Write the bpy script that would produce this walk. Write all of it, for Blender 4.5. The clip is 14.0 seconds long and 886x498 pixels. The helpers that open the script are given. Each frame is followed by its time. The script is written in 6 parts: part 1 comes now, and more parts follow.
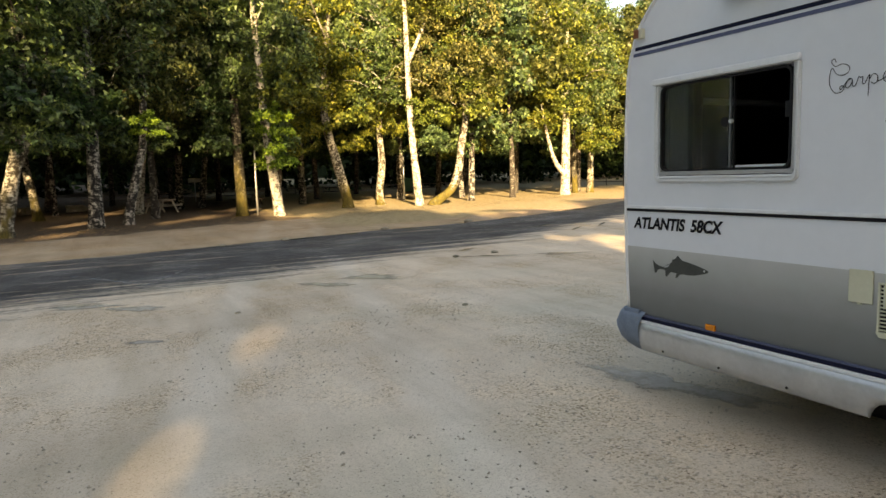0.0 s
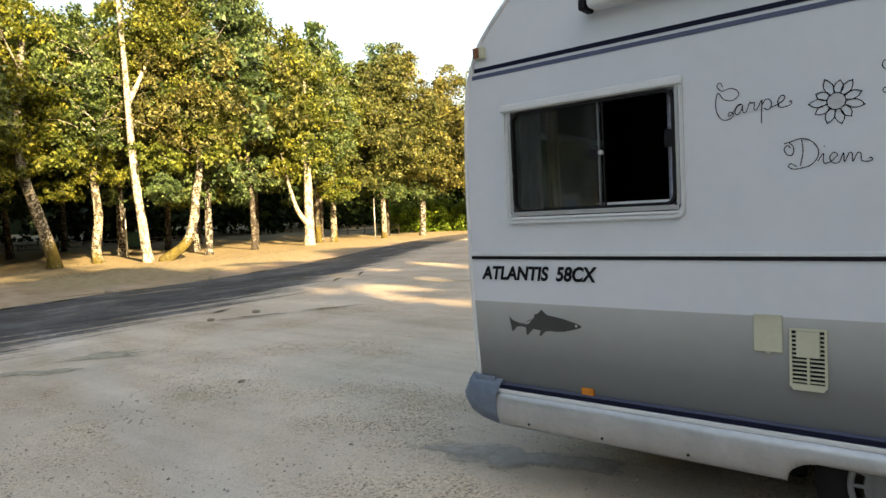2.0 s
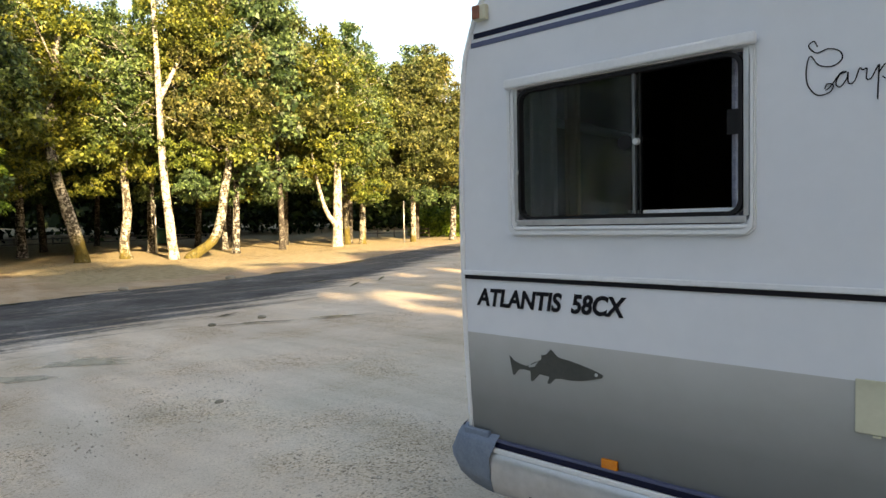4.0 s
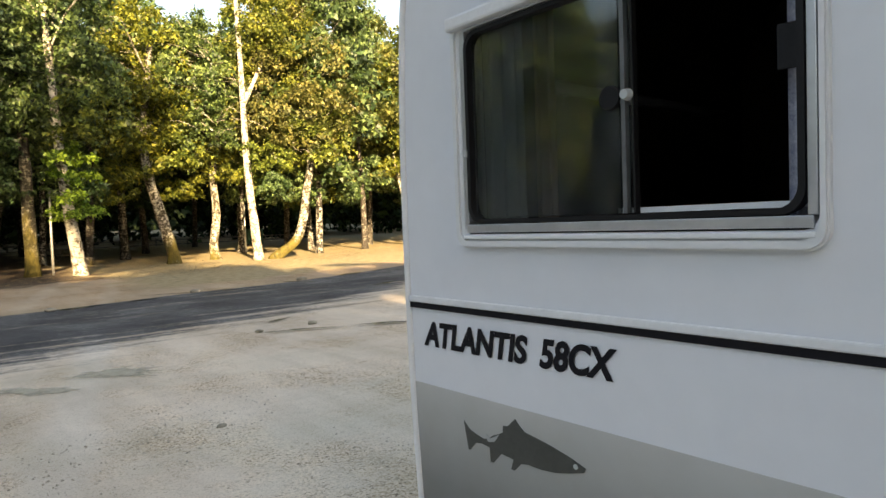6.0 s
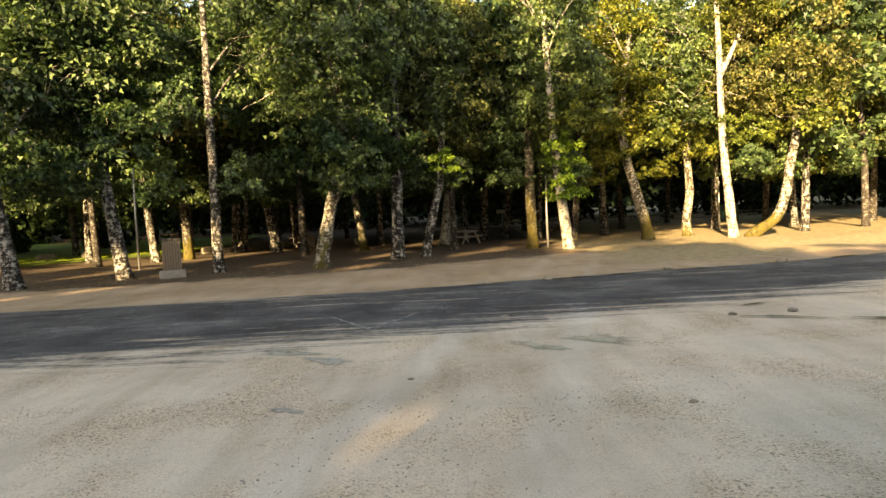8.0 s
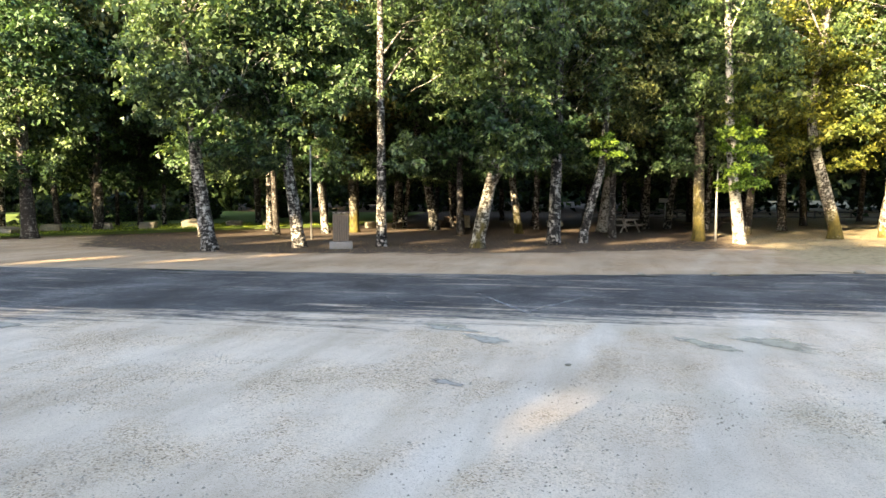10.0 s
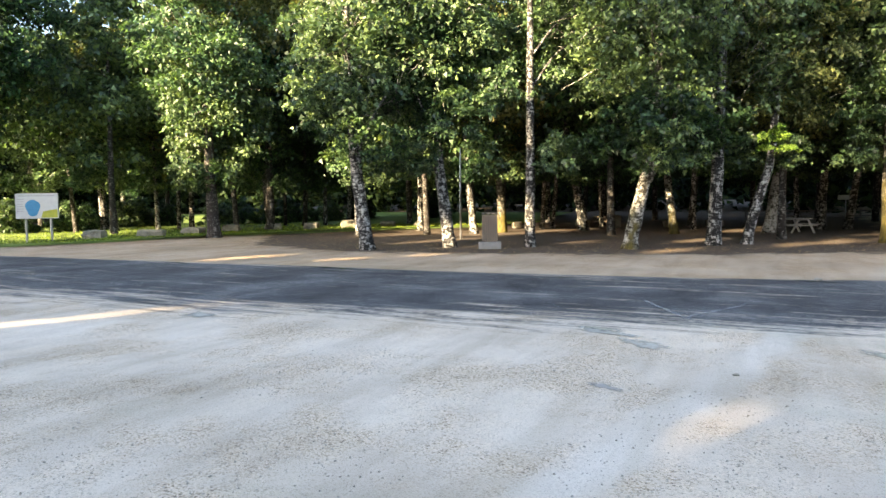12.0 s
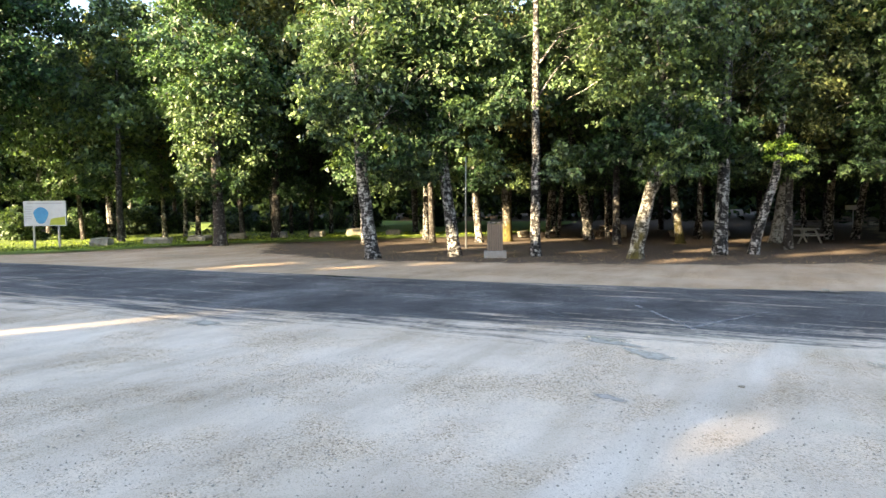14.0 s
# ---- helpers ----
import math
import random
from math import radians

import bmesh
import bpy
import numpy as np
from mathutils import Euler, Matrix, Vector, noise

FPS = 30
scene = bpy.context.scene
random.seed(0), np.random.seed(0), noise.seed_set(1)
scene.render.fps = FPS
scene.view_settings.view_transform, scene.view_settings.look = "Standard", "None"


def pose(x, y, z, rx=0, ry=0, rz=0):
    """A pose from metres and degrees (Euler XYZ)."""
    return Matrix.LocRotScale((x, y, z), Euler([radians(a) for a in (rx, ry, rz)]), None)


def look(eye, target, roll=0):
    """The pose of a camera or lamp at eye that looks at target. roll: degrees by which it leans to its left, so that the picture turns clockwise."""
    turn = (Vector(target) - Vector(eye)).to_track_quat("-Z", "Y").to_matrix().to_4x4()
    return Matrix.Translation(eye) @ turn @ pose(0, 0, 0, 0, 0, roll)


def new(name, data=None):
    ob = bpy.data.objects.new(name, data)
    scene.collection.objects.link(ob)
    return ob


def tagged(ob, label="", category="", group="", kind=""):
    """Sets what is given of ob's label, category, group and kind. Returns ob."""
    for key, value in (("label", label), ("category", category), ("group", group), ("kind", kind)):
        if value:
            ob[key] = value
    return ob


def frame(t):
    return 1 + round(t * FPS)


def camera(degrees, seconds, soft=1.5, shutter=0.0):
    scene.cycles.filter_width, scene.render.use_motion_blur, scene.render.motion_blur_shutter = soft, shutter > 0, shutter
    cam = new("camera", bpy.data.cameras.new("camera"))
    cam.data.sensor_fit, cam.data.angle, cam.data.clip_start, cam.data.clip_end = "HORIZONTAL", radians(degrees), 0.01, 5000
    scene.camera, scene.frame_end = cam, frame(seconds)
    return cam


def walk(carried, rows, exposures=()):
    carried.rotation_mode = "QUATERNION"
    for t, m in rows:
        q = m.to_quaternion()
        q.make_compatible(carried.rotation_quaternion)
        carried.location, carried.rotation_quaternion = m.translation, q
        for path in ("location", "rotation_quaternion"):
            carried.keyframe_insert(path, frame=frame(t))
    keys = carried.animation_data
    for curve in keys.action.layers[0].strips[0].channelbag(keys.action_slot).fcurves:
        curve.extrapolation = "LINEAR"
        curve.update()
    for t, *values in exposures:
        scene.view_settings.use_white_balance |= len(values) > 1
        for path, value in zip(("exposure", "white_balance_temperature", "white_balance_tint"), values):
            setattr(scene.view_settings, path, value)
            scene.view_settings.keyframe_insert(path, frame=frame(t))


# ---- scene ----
import itertools

cam = camera(69.3, 14.0, soft=1.5)
PATH = [
    (0, (3.303, -3.111, 1.535), (1.545, -2.183, 1.308), -1.8),
    (0.5, (2.99, -3.203, 1.536), (1.289, -2.183, 1.276), -5.9),
    (1, (2.674, -3.116, 1.528), (1.043, -1.987, 1.274), -3.7),
    (1.5, (2.428, -3.0, 1.544), (0.838, -1.798, 1.38), -1.5),
    (2, (2.226, -2.924, 1.518), (0.972, -1.369, 1.414), -2.8),
    (2.5, (2.096, -2.837, 1.529), (0.976, -1.193, 1.322), -3.2),
    (3, (2.041, -2.63, 1.518), (0.723, -1.138, 1.323), -2.3),
    (3.5, (1.965, -2.412, 1.517), (0.642, -0.916, 1.412), -1.4),
    (6, (1.681, -1.213, 1.529), (0.153, 0.075, 1.442), -2.1),
    (6.5, (1.674, -1.115, 1.525), (-0.095, -0.207, 1.309), -2.1),
    (7, (1.68, -1.176, 1.535), (-0.148, -0.403, 1.29), -2.7),
    (7.5, (1.71, -1.324, 1.56), (-0.188, -0.726, 1.359), -3.1),
    (8, (2.014, -1.37, 1.635), (0.016, -1.382, 1.533), -2.9),
    (10.5, (2.128, -1.508, 1.654), (0.195, -2.002, 1.523), -0.2),
    (11, (2.173, -1.521, 1.675), (0.257, -2.082, 1.56), -0.2),
    (11.5, (2.227, -1.558, 1.667), (0.396, -2.35, 1.53), -0.8),
    (12, (2.247, -1.564, 1.678), (0.467, -2.465, 1.539), -0.8),
    (12.5, (2.291, -1.542, 1.704), (0.501, -2.425, 1.575), -1.0),
    (13, (2.26, -1.563, 1.689), (0.494, -2.493, 1.57), -0.6),
    (13.5, (2.257, -1.578, 1.682), (0.516, -2.557, 1.576), -0.6),
    (14, (2.247, -1.552, 1.688), (0.473, -2.469, 1.576), -0.6),
]
# the clip's camera opens up and turns cooler as it swings round to the grove
EXPOSURE = [(0.0, 2.16, 9700, 13), (3.7, 2.18, 8500, 13), (6.0, 2.32, 8900, 13), (8.2, 2.32, 10000, 13), (10.3, 3.03, 7000, 12), (14.0, 3.03, 6900, 12)]
walk(cam, [(t, look(e, at, roll)) for t, e, at, roll in PATH], EXPOSURE)

# ---- world and sun ----
SUN_AZ, SUN_EL = -20.0, 19.0  # degrees: from +x towards +y, and above the horizon
world = bpy.data.worlds.new("world")
scene.world = world
world.use_nodes = True
wn = world.node_tree.nodes
sky = wn.new("ShaderNodeTexSky")
sky.sky_type, sky.sun_disc = "NISHITA", False
sky.sun_elevation, sky.sun_rotation = radians(SUN_EL), radians(90 - SUN_AZ)
sky.air_density, sky.dust_density = 1.0, 1.5
wn["Background"].inputs["Strength"].default_value = 0.10
world.node_tree.links.new(sky.outputs[0], wn["Background"].inputs["Color"])
sun_data = bpy.data.lights.new("sun", "SUN")
sun_data.energy, sun_data.angle, sun_data.color = 5.0, radians(0.6), (1.0, 0.82, 0.54)
sun = new("sun", sun_data)
ce = math.cos(radians(SUN_EL))
SUN_DIR = Vector((ce * math.cos(radians(SUN_AZ)), ce * math.sin(radians(SUN_AZ)), math.sin(radians(SUN_EL))))
sun.matrix_world = look(SUN_DIR * 60, (0, 0, 0))


# ---- materials ----
def mat_start(name):
    m = bpy.data.materials.new(name)
    m.use_nodes = True
    nt = m.node_tree
    return m, nt, nt.nodes["Principled BSDF"]


def node(nt, kind, **values):
    n = nt.nodes.new(kind)
    for k, v in values.items():
        n.inputs[k.replace("_", " ")].default_value = v
    return n


def ramp(nt, source, stops):
    r = nt.nodes.new("ShaderNodeValToRGB")
    e = r.color_ramp.elements
    while len(e) < len(stops):
        e.new(0.5)
    for el, (p, c) in zip(e, stops):
        el.position, el.color = p, (*c, 1) if len(c) == 3 else c
    nt.links.new(source, r.inputs[0])
    return r.outputs[0]


def mix(nt, fac, a, b, blend="MIX"):
    n = nt.nodes.new("ShaderNodeMix")
    n.data_type, n.blend_type = "RGBA", blend
    for sock, v in ((n.inputs[0], fac), (n.inputs[6], a), (n.inputs[7], b)):
        if hasattr(v, "is_output"):
            nt.links.new(v, sock)
        else:
            sock.default_value = v if isinstance(v, (int, float)) else (*v, 1)
    return n.outputs[2]


def math_node(nt, op, a, b, clamp=False):
    n = nt.nodes.new("ShaderNodeMath")
    n.operation, n.use_clamp = op, clamp
    for sock, v in zip(n.inputs, (a, b)):
        if hasattr(v, "is_output"):
            nt.links.new(v, sock)
        else:
            sock.default_value = v
    return n.outputs[0]


def position(nt, scale=(1, 1, 1), rot=0.0, local=False):
    if local:
        src = nt.nodes.new("ShaderNodeTexCoord").outputs["Object"]
    else:
        src = nt.nodes.new("ShaderNodeNewGeometry").outputs["Position"]
    mp = nt.nodes.new("ShaderNodeMapping")
    mp.inputs["Scale"].default_value = scale
    mp.inputs["Rotation"].default_value = (0, 0, rot)
    nt.links.new(src, mp.inputs[0])
    return mp.outputs[0]


def noise_tex(nt, vec, scale, detail=4.0, rough=0.6):
    n = node(nt, "ShaderNodeTexNoise", Scale=scale, Detail=detail, Roughness=rough)
    nt.links.new(vec, n.inputs["Vector"])
    return n.outputs["Fac"]


def bump(nt, bsdf, height, strength, dist=0.01):
    b = node(nt, "ShaderNodeBump", Strength=strength, Distance=dist)
    nt.links.new(height, b.inputs["Height"])
    nt.links.new(b.outputs[0], bsdf.inputs["Normal"])


def attr(nt, name):
    a = nt.nodes.new("ShaderNodeAttribute")
    a.attribute_name = name
    return a.outputs["Fac"]


def surface(name, dark, light, rough=0.6, scale=20.0, metal=0.0, strength=0.2, fine=6.0, local=True, spec=0.5):
    """A plain surface with variation at two scales and fine relief."""
    m, nt, b = mat_start(name)
    v = position(nt, local=local)
    n1, n2 = noise_tex(nt, v, scale), noise_tex(nt, v, scale * fine)
    f = math_node(nt, "ADD", math_node(nt, "MULTIPLY", n1, 0.6), math_node(nt, "MULTIPLY", n2, 0.4))
    nt.links.new(ramp(nt, f, [(0.3, dark), (0.7, light)]), b.inputs["Base Color"])
    b.inputs["Roughness"].default_value, b.inputs["Metallic"].default_value = rough, metal
    b.inputs["Specular IOR Level"].default_value = spec
    if strength:
        bump(nt, b, n2, strength, 0.004)
    return m


def gravel_colour(nt, vec):
    """Pale compacted limestone dust with smooth wheel tracks and worn patches where coarse tan chippings show."""
    base = ramp(nt, noise_tex(nt, vec, 0.32, 5, 0.6), [(0.34, (0.52, 0.44, 0.35)), (0.5, (0.64, 0.55, 0.45)), (0.64, (0.70, 0.61, 0.51))])
    streak = ramp(nt, noise_tex(nt, position(nt, (0.22, 1.7, 1), radians(28)), 1.0, 5), [(0.36, (0.88, 0.87, 0.84)), (0.5, (1, 1, 1)), (0.62, (1.07, 1.07, 1.06))])
    c = mix(nt, 1.0, base, streak, "MULTIPLY")
    silt = ramp(nt, noise_tex(nt, position(nt, (1.0, 0.45, 1), radians(-12)), 0.33, 5, 0.6), [(0.54, (0, 0, 0)), (0.66, (0.75,) * 3)])
    c = mix(nt, silt, c, mix(nt, 1.0, c, (0.80, 0.83, 0.80), "MULTIPLY"))
    # a pair of wheel tracks, pressed smooth
    sep = nt.nodes.new("ShaderNodeSeparateXYZ")
    nt.links.new(vec, sep.inputs[0])
    across = math_node(nt, "ADD", sep.outputs[1], math_node(nt, "MULTIPLY", sep.outputs[0], 0.25))
    across = math_node(nt, "ADD", across, math_node(nt, "MULTIPLY", math_node(nt, "SUBTRACT", noise_tex(nt, vec, 0.9, 5, 0.6), 0.5), 0.55))
    track = None
    for centre in (-1.3, -2.95):
        d = math_node(nt, "ABSOLUTE", math_node(nt, "SUBTRACT", across, centre), 0.0)
        band = ramp(nt, d, [(0.10, (0.85,) * 3), (0.30, (0,) * 3)])
        track = band if track is None else math_node(nt, "MAXIMUM", track, band)
    c = mix(nt, track, c, mix(nt, 1.0, c, (1.04, 1.08, 1.13), "MULTIPLY"))
    worn = math_node(nt, "ADD", noise_tex(nt, vec, 0.75, 4, 0.6), math_node(nt, "MULTIPLY", noise_tex(nt, vec, 5.0, 4, 0.7), 0.35))
    worn = math_node(nt, "SUBTRACT", worn, math_node(nt, "MULTIPLY", silt, 0.12))
    worn = math_node(nt, "SUBTRACT", worn, math_node(nt, "MULTIPLY", track, 0.2))
    worn = ramp(nt, worn, [(0.60, (0.07,) * 3), (0.68, (0.4,) * 3), (0.79, (0.95,) * 3)])
    v = node(nt, "ShaderNodeTexVoronoi", Scale=72.0)
    nt.links.new(vec, v.inputs["Vector"])
    v2 = node(nt, "ShaderNodeTexVoronoi", Scale=140.0)
    nt.links.new(vec, v2.inputs["Vector"])
    chips = ramp(nt, v.outputs["Color"], [(0.15, (0.26, 0.22, 0.18)), (0.26, (0.72, 0.65, 0.56)), (0.5, (1.0, 0.95, 0.88)), (0.8, (1.10, 1.06, 1.0)), (0.97, (1.3, 1.28, 1.25))])
    fines = ramp(nt, v2.outputs["Color"], [(0.10, (0.62, 0.58, 0.52)), (0.3, (0.94, 0.93, 0.91)), (0.8, (1.06, 1.06, 1.05))])
    c = mix(nt, 0.7, c, fines, "MULTIPLY")
    c = mix(nt, worn, c, mix(nt, 1.0, c, chips, "MULTIPLY"))
    h = math_node(nt, "ADD", math_node(nt, "MULTIPLY", math_node(nt, "MULTIPLY", v.outputs["Distance"], worn), 1.5), math_node(nt, "MULTIPLY", v2.outputs["Distance"], 0.25))
    return c, h


def ground_material():
    m, nt, b = mat_start("gravel_ground")
    vec = position(nt)
    col, dist = gravel_colour(nt, vec)
    # the far verge is earthier
    vf = math_node(nt, "ADD", attr(nt, "verge"), math_node(nt, "MULTIPLY", math_node(nt, "SUBTRACT", noise_tex(nt, vec, 0.6, 5), 0.5), 0.5))
    col = mix(nt, ramp(nt, vf, [(0.4, (0, 0, 0)), (0.7, (1, 1, 1))]), col, mix(nt, 1.0, col, (0.66, 0.60, 0.53), "MULTIPLY"))
    # brown leaf litter under the trees
    lit = ramp(nt, noise_tex(nt, vec, 7.0, 6, 0.75), [(0.3, (0.04, 0.028, 0.02)), (0.5, (0.10, 0.075, 0.055)), (0.72, (0.21, 0.165, 0.125))])
    edge = math_node(nt, "ADD", attr(nt, "litter"), math_node(nt, "MULTIPLY", math_node(nt, "SUBTRACT", noise_tex(nt, vec, 0.9, 5), 0.5), 1.1))
    fac = ramp(nt, edge, [(0.42, (0, 0, 0)), (0.62, (1, 1, 1))])
    col = mix(nt, fac, col, lit)
    # dry sandy turf
    dry = ramp(nt, noise_tex(nt, vec, 4.0, 6, 0.7), [(0.3, (0.16, 0.13, 0.07)), (0.5, (0.34, 0.28, 0.17)), (0.7, (0.42, 0.36, 0.25))])
    edge2 = math_node(nt, "ADD", attr(nt, "dry"), math_node(nt, "MULTIPLY", math_node(nt, "SUBTRACT", noise_tex(nt, vec, 0.7, 5), 0.5), 0.9))
    col = mix(nt, ramp(nt, edge2, [(0.42, (0, 0, 0)), (0.62, (1, 1, 1))]), col, dry)
    nt.links.new(col, b.inputs["Base Color"])
    b.inputs["Roughness"].default_value, b.inputs["Specular IOR Level"].default_value = 0.9, 0.25
    h = math_node(nt, "ADD", math_node(nt, "MULTIPLY", noise_tex(nt, vec, 30.0, 5), 0.4), math_node(nt, "MULTIPLY", dist, 0.8))
    bump(nt, b, h, 0.55, 0.012)
    return m


def road_material():
    m, nt, b = mat_start("dusty_asphalt")
    vec = position(nt)
    dustc, dist = gravel_colour(nt, vec)
    v = node(nt, "ShaderNodeTexVoronoi", Scale=110.0)
    nt.links.new(vec, v.inputs["Vector"])
    asp = ramp(nt, v.outputs["Color"], [(0.2, (0.030, 0.032, 0.034)), (0.6, (0.060, 0.063, 0.066)), (0.82, (0.14, 0.14, 0.145)), (0.97, (0.34, 0.335, 0.32))])
    patch = ramp(nt, noise_tex(nt, vec, 0.6, 5, 0.65), [(0.35, (0.42, 0.42, 0.44)), (0.5, (0.95, 0.95, 0.96)), (0.68, (2.0, 1.95, 1.9))])
    asp = mix(nt, 1.0, asp, patch, "MULTIPLY")
    along = noise_tex(nt, position(nt, (1.9, 0.16, 1), radians(-8)), 1.5, 7, 0.75)
    f = math_node(nt, "ADD", attr(nt, "dust"), math_node(nt, "MULTIPLY", math_node(nt, "SUBTRACT", along, 0.5), 2.3))
    fine = noise_tex(nt, position(nt, (7.0, 0.5, 1), radians(-8)), 1.5, 6, 0.7)
    f = math_node(nt, "ADD", f, math_node(nt, "MULTIPLY", math_node(nt, "SUBTRACT", fine, 0.5), 0.9))
    f = math_node(nt, "ADD", f, math_node(nt, "MULTIPLY", math_node(nt, "SUBTRACT", noise_tex(nt, vec, 9.0, 5), 0.5), 0.5))
    fac = ramp(nt, f, [(0.3, (0.02, 0.02, 0.02)), (0.72, (1, 1, 1))])
    nt.links.new(mix(nt, fac, asp, dustc), b.inputs["Base Color"])
    b.inputs["Roughness"].default_value, b.inputs["Specular IOR Level"].default_value = 0.82, 0.3
    bump(nt, b, v.outputs["Distance"], 0.5, 0.008)
    return m


def leaf_material(name, c0, c1, c2, spec=0.35):
    m, nt, b = mat_start(name)
    g = nt.nodes.new("ShaderNodeNewGeometry")
    # random leaf tone, widened at both ends to carry sunlit and shaded contrast
    col = ramp(nt, g.outputs["Random Per Island"], [(0.0, tuple(0.45 * v for v in c0)), (0.5, c1), (1.0, tuple(1.6 * v for v in c2))])
    oi = nt.nodes.new("ShaderNodeObjectInfo")
    tint = ramp(nt, oi.outputs["Random"], [(0.0, (0.8, 0.95, 0.9)), (0.5, (1, 1, 1)), (1.0, (1.07, 1.04, 0.85))])
    col = mix(nt, 1.0, col, tint, "MULTIPLY")
    # noise shifts whole sprays from cool dark to warm bright for clump contrast
    col = mix(nt, 1.0, col, ramp(nt, noise_tex(nt, position(nt), 0.85, 3, 0.55), [(0.34, (0.66, 0.76, 0.76)), (0.5, (1.03, 1.03, 1.03)), (0.66, (1.35, 1.27, 1.1))]), "MULTIPLY")
    nt.links.new(col, b.inputs["Base Color"])
    b.inputs["Roughness"].default_value, b.inputs["Specular IOR Level"].default_value = 0.5, spec
    tr = nt.nodes.new("ShaderNodeBsdfTranslucent")
    nt.links.new(mix(nt, 1.0, col, (1.4, 1.42, 0.75), "MULTIPLY"), tr.inputs["Color"])
    ms = nt.nodes.new("ShaderNodeMixShader")
    ms.inputs[0].default_value = 0.28
    nt.links.new(b.outputs[0], ms.inputs[1])
    nt.links.new(tr.outputs[0], ms.inputs[2])
    nt.links.new(ms.outputs[0], nt.nodes["Material Output"].inputs[0])
    return m


def bark_material(name, pale, dark, moss=0.0, cut=0.5):
    """Pale flaking bark with dark cracks and, on some trees, yellow-green moss."""
    m, nt, b = mat_start(name)
    vec = position(nt, (1, 1, 0.55))
    ring = position(nt, (1.2, 1.2, 3.2))
    n1, n2, n3 = noise_tex(nt, vec, 6.5, 8, 0.75), noise_tex(nt, ring, 4.2, 6, 0.72), noise_tex(nt, vec, 1.1, 3)
    f = math_node(nt, "ADD", math_node(nt, "MULTIPLY", n1, 0.55), math_node(nt, "MULTIPLY", n2, 0.45))
    col = ramp(nt, f, [(cut - 0.03, dark), (cut + 0.015, tuple(0.55 * p + 0.45 * d for p, d in zip(pale, dark))), (cut + 0.055, pale)])
    if moss:
        mossc = ramp(nt, n1, [(0.35, (0.045, 0.04, 0.014)), (0.65, (0.15, 0.12, 0.03))])
        sep = nt.nodes.new("ShaderNodeSeparateXYZ")
        nt.links.new(nt.nodes.new("ShaderNodeNewGeometry").outputs["Position"], sep.inputs[0])
        low = math_node(nt, "SUBTRACT", 0.28, math_node(nt, "MULTIPLY", sep.outputs[2], 0.16))
        mf = math_node(nt, "ADD", math_node(nt, "ADD", n3, moss - 0.5), low)
        col = mix(nt, ramp(nt, mf, [(0.46, (0, 0, 0)), (0.58, (1, 1, 1))]), col, mossc)
    nt.links.new(col, b.inputs["Base Color"])
    b.inputs["Roughness"].default_value, b.inputs["Specular IOR Level"].default_value = 0.88, 0.25
    bump(nt, b, f, 0.9, 0.04)
    return m


def gradient_paint():
    """The printed film on the motorhome's lower side: grey, darker towards the skirt."""
    m, nt, b = mat_start("grey_fade_film")
    sep = nt.nodes.new("ShaderNodeSeparateXYZ")
    nt.links.new(nt.nodes.new("ShaderNodeNewGeometry").outputs["Position"], sep.inputs[0])
    f = math_node(nt, "MULTIPLY", math_node(nt, "SUBTRACT", sep.outputs[2], 0.58), 1 / 0.46, True)
    col = ramp(nt, f, [(0.0, (0.115, 0.125, 0.125)), (0.35, (0.19, 0.20, 0.20)), (0.75, (0.36, 0.375, 0.37)), (1.0, (0.46, 0.475, 0.47))])
    v = position(nt)
    dirt = ramp(nt, noise_tex(nt, v, 5.0, 5), [(0.3, (0.93, 0.92, 0.9)), (0.6, (1, 1, 1))])
    nt.links.new(mix(nt, 1.0, col, dirt, "MULTIPLY"), b.inputs["Base Color"])
    b.inputs["Roughness"].default_value = 0.34
    return m


def clear_glass():
    m, nt, b = mat_start("tinted_acrylic")
    b.inputs["Base Color"].default_value = (0.7, 0.74, 0.74, 1)
    b.inputs["Transmission Weight"].default_value = 1.0
    b.inputs["IOR"].default_value = 1.49
    r = ramp(nt, noise_tex(nt, position(nt), 8.0, 4), [(0.4, (0.02,) * 3), (0.8, (0.1,) * 3)])
    nt.links.new(r, b.inputs["Roughness"])
    # a thin film of dust on the acrylic
    d = nt.nodes.new("ShaderNodeBsdfDiffuse")
    d.inputs["Color"].default_value = (0.5, 0.54, 0.56, 1)
    ms = nt.nodes.new("ShaderNodeMixShader")
    nt.links.new(ramp(nt, noise_tex(nt, position(nt, (5, 5, 1.2)), 2.0, 6), [(0.42, (0.006,) * 3), (0.75, (0.06,) * 3)]), ms.inputs[0])
    nt.links.new(b.outputs[0], ms.inputs[1])
    nt.links.new(d.outputs[0], ms.inputs[2])
    nt.links.new(ms.outputs[0], nt.nodes["Material Output"].inputs[0])
    return m


def water_film():
    m, nt, b = mat_start("shallow_puddle")
    n = noise_tex(nt, position(nt), 2.5, 5)
    nt.links.new(ramp(nt, n, [(0.35, (0.40, 0.38, 0.32)), (0.7, (0.52, 0.49, 0.42))]), b.inputs["Base Color"])
    nt.links.new(ramp(nt, n, [(0.4, (0.5,) * 3), (0.65, (0.8,) * 3)]), b.inputs["Roughness"])
    return m


